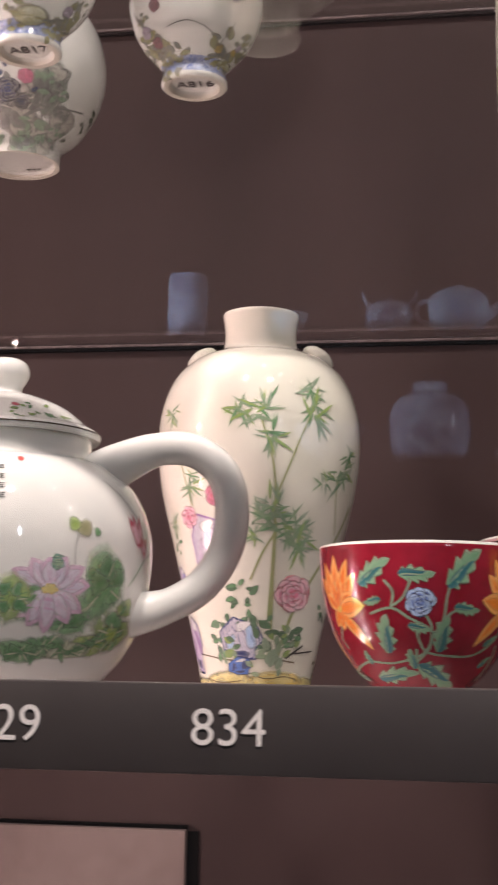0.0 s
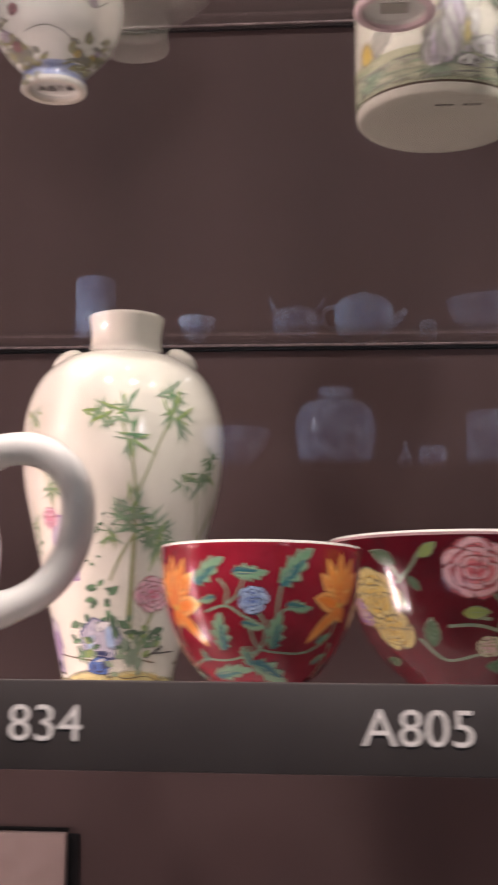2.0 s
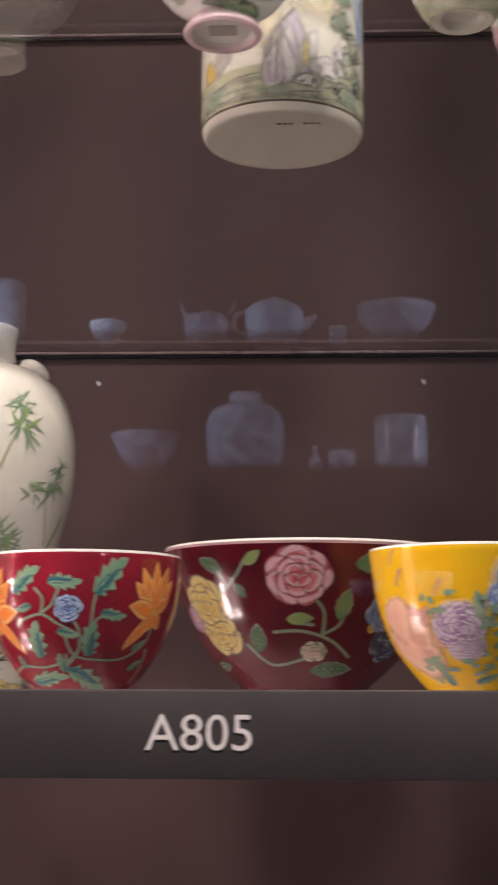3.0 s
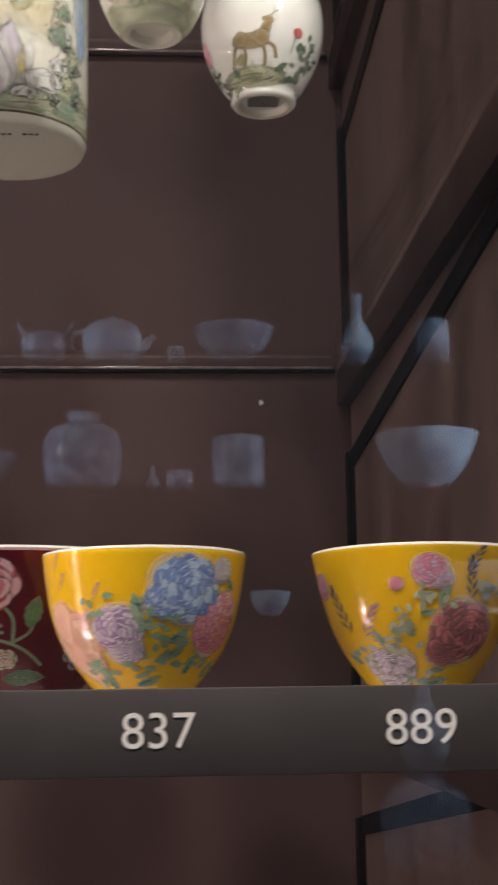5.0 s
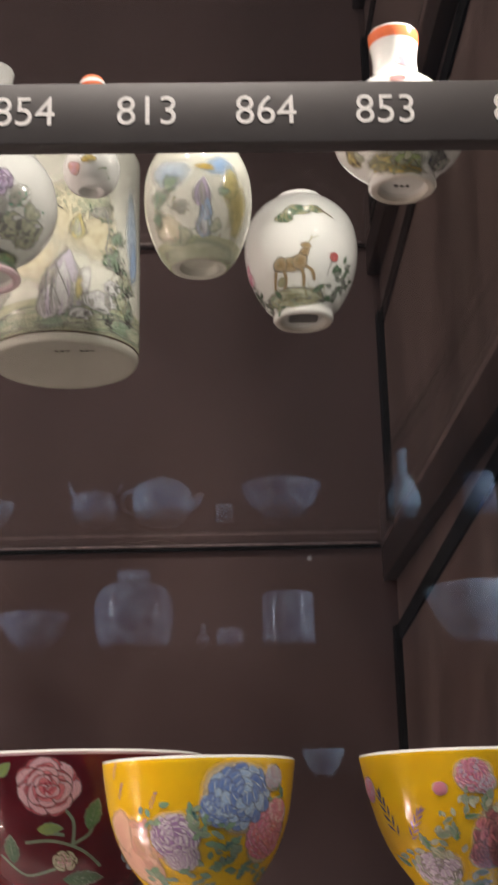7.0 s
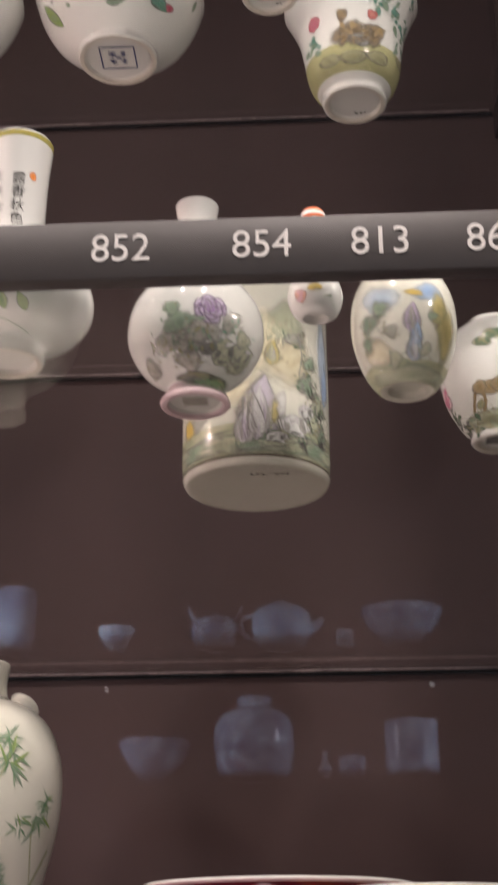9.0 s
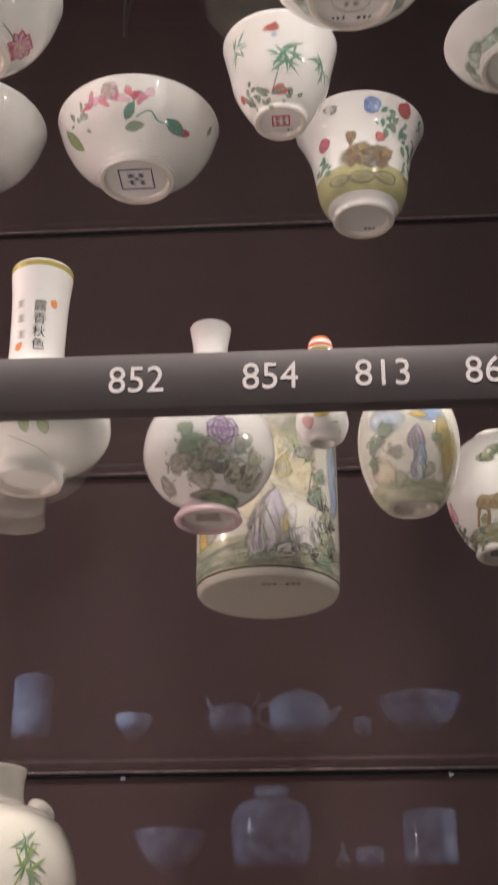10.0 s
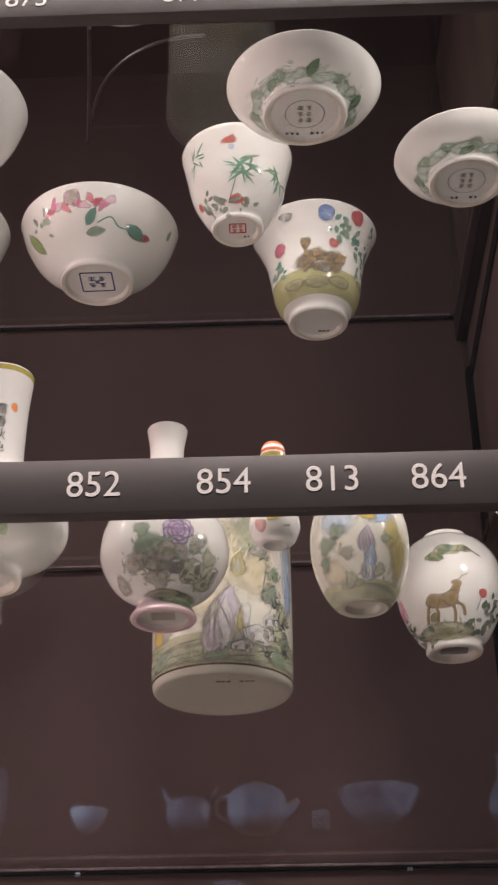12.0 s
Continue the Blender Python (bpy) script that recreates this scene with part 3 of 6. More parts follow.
# ---- enamel painting on the porcelain: thin raised shapes that follow the turned surface ----
COL = {
    "green": ((0.13, 0.29, 0.12), (0.07, 0.20, 0.09)), "dkgreen": ((0.035, 0.10, 0.05), (0.06, 0.15, 0.06)), "ltgreen": ((0.30, 0.42, 0.10), (0.22, 0.34, 0.10)),
    "teal": ((0.05, 0.22, 0.18), (0.10, 0.30, 0.22)), "sage": ((0.28, 0.38, 0.27), (0.20, 0.29, 0.20)), "jade": ((0.16, 0.42, 0.28), (0.10, 0.30, 0.18)),
    "pink": ((0.62, 0.13, 0.26), (0.72, 0.26, 0.38)), "ltpink": ((0.78, 0.44, 0.53), (0.82, 0.54, 0.60)), "crimson": ((0.42, 0.05, 0.10), (0.55, 0.10, 0.14)),
    "red": ((0.50, 0.04, 0.04), (0.58, 0.08, 0.05)), "orange": ((0.78, 0.17, 0.02), (0.85, 0.28, 0.04)), "ltorange": ((0.88, 0.42, 0.12), (0.85, 0.34, 0.08)),
    "yellow": ((0.70, 0.50, 0.10), (0.62, 0.42, 0.08)), "paleyellow": ((0.66, 0.56, 0.22), (0.56, 0.48, 0.18)), "olive": ((0.34, 0.33, 0.17), (0.26, 0.26, 0.13)),
    "purple": ((0.26, 0.14, 0.34), (0.36, 0.22, 0.44)), "lilac": ((0.58, 0.50, 0.63), (0.48, 0.40, 0.56)), "pinklilac": ((0.66, 0.46, 0.58), (0.56, 0.34, 0.50)),
    "blue": ((0.09, 0.17, 0.48), (0.16, 0.28, 0.60)), "ltblue": ((0.30, 0.46, 0.74), (0.42, 0.56, 0.78)), "paleblue": ((0.55, 0.66, 0.78), (0.46, 0.58, 0.74)),
    "navy": ((0.02, 0.03, 0.11), (0.04, 0.06, 0.18)), "brown": ((0.16, 0.11, 0.05), (0.10, 0.07, 0.035)), "black": ((0.02, 0.02, 0.02), (0.04, 0.035, 0.03)),
    "grey": ((0.26, 0.26, 0.24), (0.16, 0.17, 0.16)), "white": ((0.78, 0.78, 0.76), (0.70, 0.70, 0.70)), "palegreen": ((0.54, 0.56, 0.42), (0.46, 0.50, 0.34)), "palegrey": ((0.46, 0.45, 0.40), (0.38, 0.37, 0.33)), "leaf": ((0.20, 0.31, 0.18), (0.28, 0.38, 0.24)),
    "rose": ((0.70, 0.16, 0.21), (0.78, 0.27, 0.31)), "deeprose": ((0.42, 0.05, 0.09), (0.50, 0.08, 0.12)), "cream": ((0.78, 0.72, 0.52), (0.74, 0.66, 0.44)), "salmonwash": ((0.78, 0.50, 0.34), (0.74, 0.44, 0.34)),
    "mist": ((0.52, 0.66, 0.56), (0.60, 0.70, 0.62)),
    "fawn": ((0.25, 0.17, 0.075), (0.33, 0.24, 0.11)),
    "palelilac": ((0.66, 0.61, 0.70), (0.58, 0.53, 0.66)),
    "salmon": ((0.70, 0.36, 0.26), (0.66, 0.32, 0.26)), "dustyred": ((0.24, 0.065, 0.095), (0.34, 0.12, 0.15)), "leafgreen": ((0.14, 0.31, 0.18), (0.22, 0.40, 0.25)), "tealblue": ((0.025, 0.13, 0.17), (0.04, 0.17, 0.17)), "rockwhite": ((0.60, 0.58, 0.66), (0.52, 0.50, 0.60)), "coral": ((0.58, 0.15, 0.17), (0.68, 0.27, 0.27)), "maroon": ((0.13, 0.04, 0.06), (0.18, 0.06, 0.08)), "wash": ((0.72, 0.44, 0.24), (0.66, 0.36, 0.24)), "midgreen": ((0.20, 0.40, 0.18), (0.12, 0.30, 0.13)), "bamboostem": ((0.26, 0.32, 0.12), (0.36, 0.38, 0.18)),
}
enamels = {}


GROUND = {"bowlred": ((0.60, 0.45, 0.35), 0.06), "bowlA805": ((0.60, 0.50, 0.42), 0.10), "bowl837": ((0.78, 0.66, 0.40), 0.34), "bowl889": ((0.78, 0.60, 0.36), 0.34)}
SOFT = {"vase834": 0.32, "teapot": 0.5, "lid": 0.45, "deer": 0.45, "quailT": 0.45, "plate1": 0.75, "plate2": 0.75, "brushpot": 0.6, "egg": 0.6, "vase854": 0.55, "vase853": 0.6, "bowlT": 0.5, "bambooT": 0.5}
PORCELAIN = (0.76, 0.75, 0.71)


def enamel(name, ground=PORCELAIN, soft=0.0):
    """A vitreous colour brushed on the glaze: denser in the middle of a stroke, paler and thinning out at its rim."""
    key = (name, ground, soft)
    if key in enamels:
        return enamels[key]
    a, b = COL[name]
    mat, n, l = nodes_of("enamel_" + name)
    bsdf = n["Principled BSDF"]

    def math_node(op, x, y, z=None, clamp=False):
        m = n.new("ShaderNodeMath")
        m.operation, m.use_clamp = op, clamp
        for socket, v in zip(m.inputs, (x, y, z)):
            if v is None:
                continue
            if isinstance(v, (int, float)):
                socket.default_value = v
            else:
                l.new(v, socket)
        return m.outputs[0]

    tc, geo, tone = n.new("ShaderNodeTexCoord"), n.new("ShaderNodeNewGeometry"), n.new("ShaderNodeAttribute")
    tone.attribute_name = "tone"
    grain, wash = n.new("ShaderNodeTexNoise"), n.new("ShaderNodeTexNoise")
    grain.inputs["Scale"].default_value, wash.inputs["Scale"].default_value = 900, 190
    grain.inputs["Detail"].default_value = wash.inputs["Detail"].default_value = 4
    for tex in (grain, wash):
        l.new(tc.outputs["Object"], tex.inputs["Vector"])
    spread = math_node("MULTIPLY_ADD", geo.outputs["Random Per Island"], 0.6, math_node("MULTIPLY_ADD", wash.outputs[0], 1.6, -0.6), True)
    col, pale = n.new("ShaderNodeMix"), n.new("ShaderNodeMix")
    col.data_type = pale.data_type = "RGBA"
    l.new(spread, col.inputs["Factor"])
    col.inputs["A"].default_value, col.inputs["B"].default_value = (*a, 1), (*b, 1)
    l.new(math_node("MULTIPLY", math_node("POWER", tone.outputs["Fac"], 1.6), 0.22 + 0.5 * soft), pale.inputs["Factor"])
    l.new(col.outputs["Result"], pale.inputs["A"])
    pale.inputs["B"].default_value = (*[0.5 * g + 0.5 * min(1.0, 1.5 * max(p, q) + 0.12) for g, p, q in zip(ground, a, b)], 1)
    l.new(pale.outputs["Result"], bsdf.inputs["Base Color"])
    bsdf.inputs["Roughness"].default_value, bsdf.inputs["Coat Weight"].default_value, bsdf.inputs["Coat Roughness"].default_value = 0.16, 0.25, 0.05
    bp = n.new("ShaderNodeBump")
    bp.inputs["Strength"].default_value, bp.inputs["Distance"].default_value = 0.12, 0.0006
    l.new(wash.outputs[0], bp.inputs["Height"])
    l.new(bp.outputs[0], bsdf.inputs["Normal"])
    edge = 6.5 - 5.0 * min(soft * 1.6, 1.0)
    cover = math_node("MULTIPLY", math_node("SUBTRACT", 1.0, tone.outputs["Fac"]), edge)
    cover = math_node("MULTIPLY_ADD", math_node("SUBTRACT", grain.outputs[0], 0.5), 0.9 * soft, cover, True)
    thin = math_node("MULTIPLY_ADD", wash.outputs[0], -0.9 * soft, 1.0 + 0.22 * soft, True)
    l.new(math_node("MULTIPLY", cover, thin), bsdf.inputs["Alpha"])
    enamels[key] = mat
    return mat


class Painter:
    def __init__(self, key, name, label):
        self.key, self.form, self.thing, self.name, self.label = key, forms[key], things[key], name, label
        self.verts, self.faces, self.index, self.mats, self.tones = [], [], [], [], []
        self.ground, self.soft = GROUND.get(key, (PORCELAIN, SOFT.get(key, 0.4)))
        self.lift, self.step = 0.00030, 0.000001
        self.rng = random.Random(key + name)

    def slot(self, col):
        m = enamel(col, self.ground, self.soft)
        if m not in self.mats:
            self.mats.append(m)
        return self.mats.index(m)

    def put(self, a, s, grid, faces, col, tones=None):
        """grid: flat (du, dv) points in metres round the anchor; each is laid on the surface."""
        r0 = max(self.form.at(s)[0], 0.004)
        base, k = len(self.verts), self.slot(col)
        for du, dv in grid:
            self.verts.append(self.form.place((math.radians(a) * r0 + du), s + dv, self.lift, r0))
        self.tones += tones or [0.35] * len(grid)
        for f in faces:
            self.faces.append([base + i for i in f])
            self.index.append(k)
        self.lift += self.step

    def finish(self):
        if not self.faces:
            return
        me = bpy.data.meshes.new(self.name)
        me.from_pydata(self.verts, [], self.faces)
        for m in self.mats:
            me.materials.append(m)
        me.polygons.foreach_set("material_index", self.index)
        me.attributes.new("tone", "FLOAT", "POINT").data.foreach_set("value", self.tones)
        me.shade_smooth()
        ob = new(self.name, me)
        ob.parent = self.thing
        if self.label:
            tagged(ob, self.label)


brush = None


def begin(key, name, label=""):
    global brush
    if brush:
        brush.finish()
    brush = Painter(key, name, label) if key else None


def layered(draw):
    """Strokes of one motif lie one upon another; the next motif starts near the glaze again."""
    def run(*args):
        base, brush.step = brush.lift, 0.000006
        draw(*args)
        brush.lift, brush.step = base + 0.000016, 0.000001
    return run


def turned(pts, rot, ox=0.0, oy=0.0):
    c, s = math.cos(radians(rot)), math.sin(radians(rot))
    return [(ox + x * c - y * s, oy + x * s + y * c) for x, y in pts]


def rings_of(edge):
    """Centre and four rings inside a closed outline, so that a large shape still follows the curve."""
    n, out, faces = len(edge), [(0.0, 0.0)], []
    for f in (0.2, 0.4, 0.6, 0.8, 1.0):
        out += [(x * f, y * f) for x, y in edge]
    faces += [(0, 1 + k, 1 + (k + 1) % n) for k in range(n)]
    for q in range(4):
        b = 1 + q * n
        faces += [(b + k, b + n + k, b + n + (k + 1) % n, b + (k + 1) % n) for k in range(n)]
    return out, faces, [0.0] + [0.2] * n + [0.4] * n + [0.6] * n + [0.8] * n + [1.0] * n


def blob_pts(rx, ry, jag, n=20):
    """An uneven round shape."""
    ph = [brush.rng.uniform(0, 6.28) for _ in range(3)]
    edge = []
    for k in range(n):
        t = 2 * math.pi * k / n
        w = 1 + jag * (0.5 * math.sin(2 * t + ph[0]) + 0.5 * math.sin(3 * t + ph[1]) + 0.22 * math.sin(9 * t + ph[2]))
        edge.append((rx * w * math.cos(t), ry * w * math.sin(t)))
    return rings_of(edge)


def blob(a, s, rx, ry, rot, col, jag=0.15, ox=0.0, oy=0.0):
    p, f, tones = blob_pts(rx, ry, jag)
    brush.put(a, s, turned(p, rot, ox, oy), f, col, tones)


def blade(a, s, length, width, rot, col, bend=0.0, ox=0.0, oy=0.0, n=7, teeth=0.0, belly=0.45, sweep=0.0):
    """A leaf from its stalk at the anchor outwards."""
    pts = []
    for i in range(n + 1):
        t = i / n
        w = width * (math.sin(math.pi * t ** (math.log(0.5) / math.log(belly))) ** 0.85 if 0 < t < 1 else 0.03)
        if sweep and 0 < t < 0.94:
            w *= 0.52 + 0.62 * ((t * sweep) % 1.0)
        if teeth and 0 < i < n:
            w *= 1 + teeth * (1 if i % 2 else -1)
        y = bend * length * math.sin(math.pi * t * 0.5) ** 2
        pts += [(t * length - (teeth * 0.08 * length if i % 2 == 0 and teeth else 0), y - w), (t * length, y), (t * length - (teeth * 0.08 * length if i % 2 == 0 and teeth else 0), y + w)]
    faces = []
    for i in range(n):
        b = 3 * i
        faces += [(b, b + 3, b + 4, b + 1), (b + 1, b + 4, b + 5, b + 2)]
    brush.put(a, s, turned(pts, rot, ox, oy), faces, col, [1.0, 0.0, 1.0] * (n + 1))


def stem(points, width, col):
    """A brushed line through (degrees, millimetres up the profile)."""
    w = width / 2000
    path = spline([(p[0], p[1], 0) for p in points], 5)
    for i in range(len(path) - 1):
        a0, s0, a1, s1 = path[i][0], path[i][1] / 1000, path[i + 1][0], path[i + 1][1] / 1000
        r = brush.form.at(s0)[0]
        du, dv = radians(a1 - a0) * r, s1 - s0
        d = math.hypot(du, dv) or 1e-9
        nx, ny = -dv / d * w, du / d * w
        ex, ey = du / d * w * 0.3, dv / d * w * 0.3
        brush.put(a0, s0, [(nx - ex, ny - ey), (-nx - ex, -ny - ey), (du - nx + ex, dv - ny + ey), (du + nx + ex, dv + ny + ey)], [(0, 1, 2, 3)], col)
        brush.lift -= 0.0000009


@layered
def bamboo(a, s, size, n, rot, col="green"):
    g = brush.rng
    n = int(n * 1.35)
    for i in range(n):
        ang = rot + (i - (n - 1) / 2) * 290 / n + g.uniform(-18, 18)
        c = g.choice(("leaf", "green", "sage", "leaf", "ltgreen")) if col == "green" else g.choice((col, col, "sage"))
        ox, oy = g.uniform(-0.3, 0.3) * size / 1000, g.uniform(-0.25, 0.25) * size / 1000
        ln = size / 1000 * g.uniform(0.6, 1.1)
        blade(a, s / 1000, ln, ln * g.uniform(0.06, 0.09), ang, c, g.uniform(-0.2, 0.2), ox, oy, belly=0.36)
        blade(a, s / 1000, ln * 0.8, ln * 0.016, ang, "green", g.uniform(-0.1, 0.1), ox, oy, belly=0.4)


@layered
def foliage(a, s, size, n, col, col2):
    g, R = brush.rng, size / 1000
    if brush.soft >= 0.55:
        # ink-and-wash bushes: dabs of the brush over a pale wash
        blob(a, s / 1000, R * 0.9, R * 0.75, g.uniform(0, 90), g.choice(("palegreen", "palegrey", "sage")), 0.3)
        for i in range(n * 2):
            t, q = g.uniform(0, 6.28), math.sqrt(g.random()) * R
            k = R * g.uniform(0.10, 0.22)
            c = g.choice((col, col2, "sage", "palegrey", "olive"))
            if i % 3:
                blade(a, s / 1000, k * 1.9, k * 0.5, g.uniform(0, 360), c, 0.1, q * math.cos(t), q * 0.85 * math.sin(t), n=5)
            else:
                blob(a, s / 1000, k * 0.8, k * 0.5, g.uniform(0, 180), c, 0.35, q * math.cos(t), q * 0.85 * math.sin(t))
        for i in range(n // 3):
            blade(a, s / 1000, R * g.uniform(0.3, 0.7), R * 0.022, g.uniform(20, 160), "grey", g.uniform(-0.4, 0.4), g.uniform(-0.6, 0.6) * R, g.uniform(-0.7, 0.2) * R, n=5)
        return
    for i in range(n):
        t, q = g.uniform(0, 6.28), math.sqrt(g.random()) * R * 0.9
        ln = R * g.uniform(0.40, 0.68)
        rot = g.uniform(0, 360)
        ox, oy = q * math.cos(t), q * math.sin(t)
        blade(a, s / 1000, ln * 1.06, ln * 0.34, rot, "dkgreen" if col in ("dkgreen", "green") else col2, 0, ox, oy, n=6)
        blade(a, s / 1000, ln, ln * 0.27, rot, col if g.random() < 0.5 else col2, 0, ox, oy, n=6)
        blade(a, s / 1000, ln * 0.85, ln * 0.03, rot, "sage", 0, ox, oy, n=4)


@layered
def peony(a, s, size, col, inner, line):
    """Rings of overlapping rounded petals; on the yellow bowls a dense head of curled strokes."""
    g, R, at = brush.rng, size / 1000, s / 1000
    if brush.key in ("bowl837", "bowl889"):
        blob(a, at, R * 1.12, R * 1.06, 0, "cream", 0.10)
        blob(a, at, R * 0.98, R * 0.92, 0, col, 0.12)
        for ring, (q, n) in enumerate(((0.80, 15), (0.60, 12), (0.40, 9), (0.20, 5))):
            for i in range(n):
                t = 360 * i / n + g.uniform(-10, 10) + ring * 17
                ox, oy = R * q * math.cos(radians(t)), R * q * math.sin(radians(t)) * 0.92
                k = R * g.uniform(0.20, 0.27)
                blob(a, at, k * 0.75, k, t, col if (i + ring) % 3 else inner, 0.2, ox, oy)
                for turn, c, w in ((90, line if line in ("purple", "lilac", "paleblue", "ltpink") else col, 0.12), (90, {"blue": "paleblue", "pink": "ltpink", "dustyred": "coral"}.get(col, "white"), 0.12)):
                    p = turned([(k * (0.1 if w == 0.12 and c in (line, col) else 0.55), -k * 0.75)], t)[0]
                    blade(a, at, k * 1.5, k * w, t + turn, c, 0.28, ox + p[0], oy + p[1], n=6)
        return
    for ring, (q, pr, n) in enumerate(((0.60, 0.48, 7), (0.40, 0.38, 6), (0.20, 0.28, 4))):
        for i in range(n):
            t = 360 * i / n + g.uniform(-14, 14) + ring * 26
            ox, oy = R * q * math.cos(radians(t)), R * q * math.sin(radians(t)) * 0.92
            k = g.uniform(0.9, 1.12)
            blob(a, at, R * pr * 0.86 * k, R * pr * 1.04 * k, t, line, 0.12, ox, oy)
            blob(a, at, R * pr * 0.78 * k, R * pr * 0.94 * k, t, inner, 0.14, ox, oy)
            blob(a, at, R * pr * 0.50 * k, R * pr * 0.70 * k, t, col, 0.2, ox * 0.86, oy * 0.86)
    for i in range(5):
        t = 72 * i + g.uniform(-20, 20)
        blade(a, at, R * 0.26, R * 0.035, t + 90, line, 0.4, R * 0.12 * math.cos(radians(t)), R * 0.12 * math.sin(radians(t)), n=5)


@layered
def bank(a, s, size, flat, col, col2):
    R = size / 1000
    blob(a, s / 1000, R, R * flat, 0, col2, 0.12)
    blob(a, s / 1000, R * 0.95, R * flat * 0.85, 0, col, 0.12, 0, R * flat * 0.06)
    for _ in range(4):
        blob(a, s / 1000, R * 0.34, R * flat * 0.10, brush.rng.uniform(-8, 8), col2, 0.3, brush.rng.uniform(-0.5, 0.5) * R, brush.rng.uniform(-0.5, 0.3) * R * flat)


@layered
def rock(a, s, size, tall, col, shade, line):
    R, g = size / 1000, brush.rng
    pts = [(-0.85, -0.55), (-0.95, 0.25), (-0.25, 0.95), (0.75, 0.6), (0.95, -0.15), (0.55, -0.45), (0.60, -0.95), (-0.35, -0.9)]
    pts = [(x + g.uniform(-0.12, 0.12), y + g.uniform(-0.12, 0.12)) for x, y in pts]
    edge = []
    for p, q in zip(pts, pts[1:] + pts[:1]):
        edge += [(p[0] + (q[0] - p[0]) * k, p[1] + (q[1] - p[1]) * k) for k in (0, 0.25, 0.5, 0.75)]
    for k, c in ((1.06, line), (0.98, col)):
        p, f, tones = rings_of([(x * R * k, y * R * tall * k) for x, y in edge])
        brush.put(a, s / 1000, p, f, c, [0.2] * len(p))
    for x, y, rx, ry, rot, c in ((0.42, 0.05, 0.26, 0.62, 12, shade), (-0.5, -0.25, 0.20, 0.42, -10, shade), (0.1, 0.55, 0.42, 0.20, 20, "white"), (0.0, -0.72, 0.40, 0.16, 0, line)):
        blob(a, s / 1000, R * rx, R * tall * ry, rot, c, 0.3, R * x, R * tall * y)
    for _ in range(4):
        blade(a, s / 1000, R * tall * g.uniform(0.4, 0.8), R * 0.028, g.uniform(-115, -60), line, 0.25, g.uniform(-0.5, 0.6) * R, g.uniform(0.0, 0.6) * R * tall, n=5)


@layered
def oakleaf(a, s, size, rot, col, light, dark):
    """An acanthus-like leaf: forward-swept lobes with a pale outline, shaded blue-green along one half."""
    R, bend = size / 1000, brush.rng.choice((-0.28, 0.22, 0.28))
    ox, oy = -0.5 * R * math.cos(radians(rot)), -0.5 * R * math.sin(radians(rot))
    side = 1 if bend > 0 else -1
    blade(a, s / 1000, R * 1.06, R * 0.33, rot, light, bend, ox, oy, n=20, belly=0.40, sweep=4.2)
    blade(a, s / 1000, R * 0.99, R * 0.285, rot, col, bend, ox, oy, n=20, belly=0.40, sweep=4.2)
    sx, sy = -side * 0.06 * R * math.sin(radians(rot)), side * 0.06 * R * math.cos(radians(rot))
    blade(a, s / 1000, R * 0.80, R * 0.13, rot, dark, bend, ox - sx, oy - sy, n=12, belly=0.32)
    blade(a, s / 1000, R * 0.86, R * 0.022, rot, light, bend, ox, oy, n=6)


@layered
def roundleaf(a, s, size, rot, col):
    R = size / 1000
    ox, oy = -0.5 * R * math.cos(radians(rot)), -0.5 * R * math.sin(radians(rot))
    blade(a, s / 1000, R * 1.05, R * 0.30, rot, "sage", 0.05, ox, oy, n=9, teeth=0.06)
    blade(a, s / 1000, R, R * 0.26, rot, col, 0.05, ox, oy, n=9, teeth=0.06)
    blade(a, s / 1000, R * 0.9, R * 0.018, rot, "sage", 0.05, ox, oy, n=5)
    for k in (0.25, 0.42, 0.6, 0.76):
        for sg in (-1, 1):
            blade(a, s / 1000, R * 0.2, R * 0.012, rot + sg * 45, "sage", 0, ox + R * k * math.cos(radians(rot)), oy + R * k * math.sin(radians(rot)), n=3)


@layered
def fanlotus(a, s, size, side, col, light):
    """Pointed petals fanning upwards, one drooping to the side and one down."""
    R = size / 1000
    for rot, ln, w in ((90 - 40, 0.82, 0.13), (90 + 40, 0.80, 0.13), (90 - 22, 0.98, 0.12), (90 + 22, 0.96, 0.12), (90, 1.0, 0.12), (90 - 55, 0.5, 0.12), (90 + 52, 0.5, 0.12), (90 - 10, 0.7, 0.10), (90 + 12, 0.66, 0.10)):
        blade(a, s / 1000, R * ln * 1.04, R * w * 1.3, rot, light, 0.05, n=8)
        blade(a, s / 1000, R * ln * 0.90, R * w * 0.75, rot, col, 0.05, n=8)
        blade(a, s / 1000, R * ln * 0.8, R * 0.012, rot, "red", 0.05, n=5)
    for rot, ln, w in ((90 - 90 * side - 2, 0.68, 0.17), (-90 + 32 * side, 1.05, 0.11), (-100 + 0 * side, 0.42, 0.12), (-90 - 40 * side, 0.42, 0.10)):
        blade(a, s / 1000, R * ln, R * w * 1.3, rot, light, 0.12 * side, n=8)
        blade(a, s / 1000, R * ln * 0.88, R * w * 0.75, rot, col, 0.12 * side, n=8)
    blob(a, s / 1000, R * 0.07, R * 0.07, 0, "yellow")


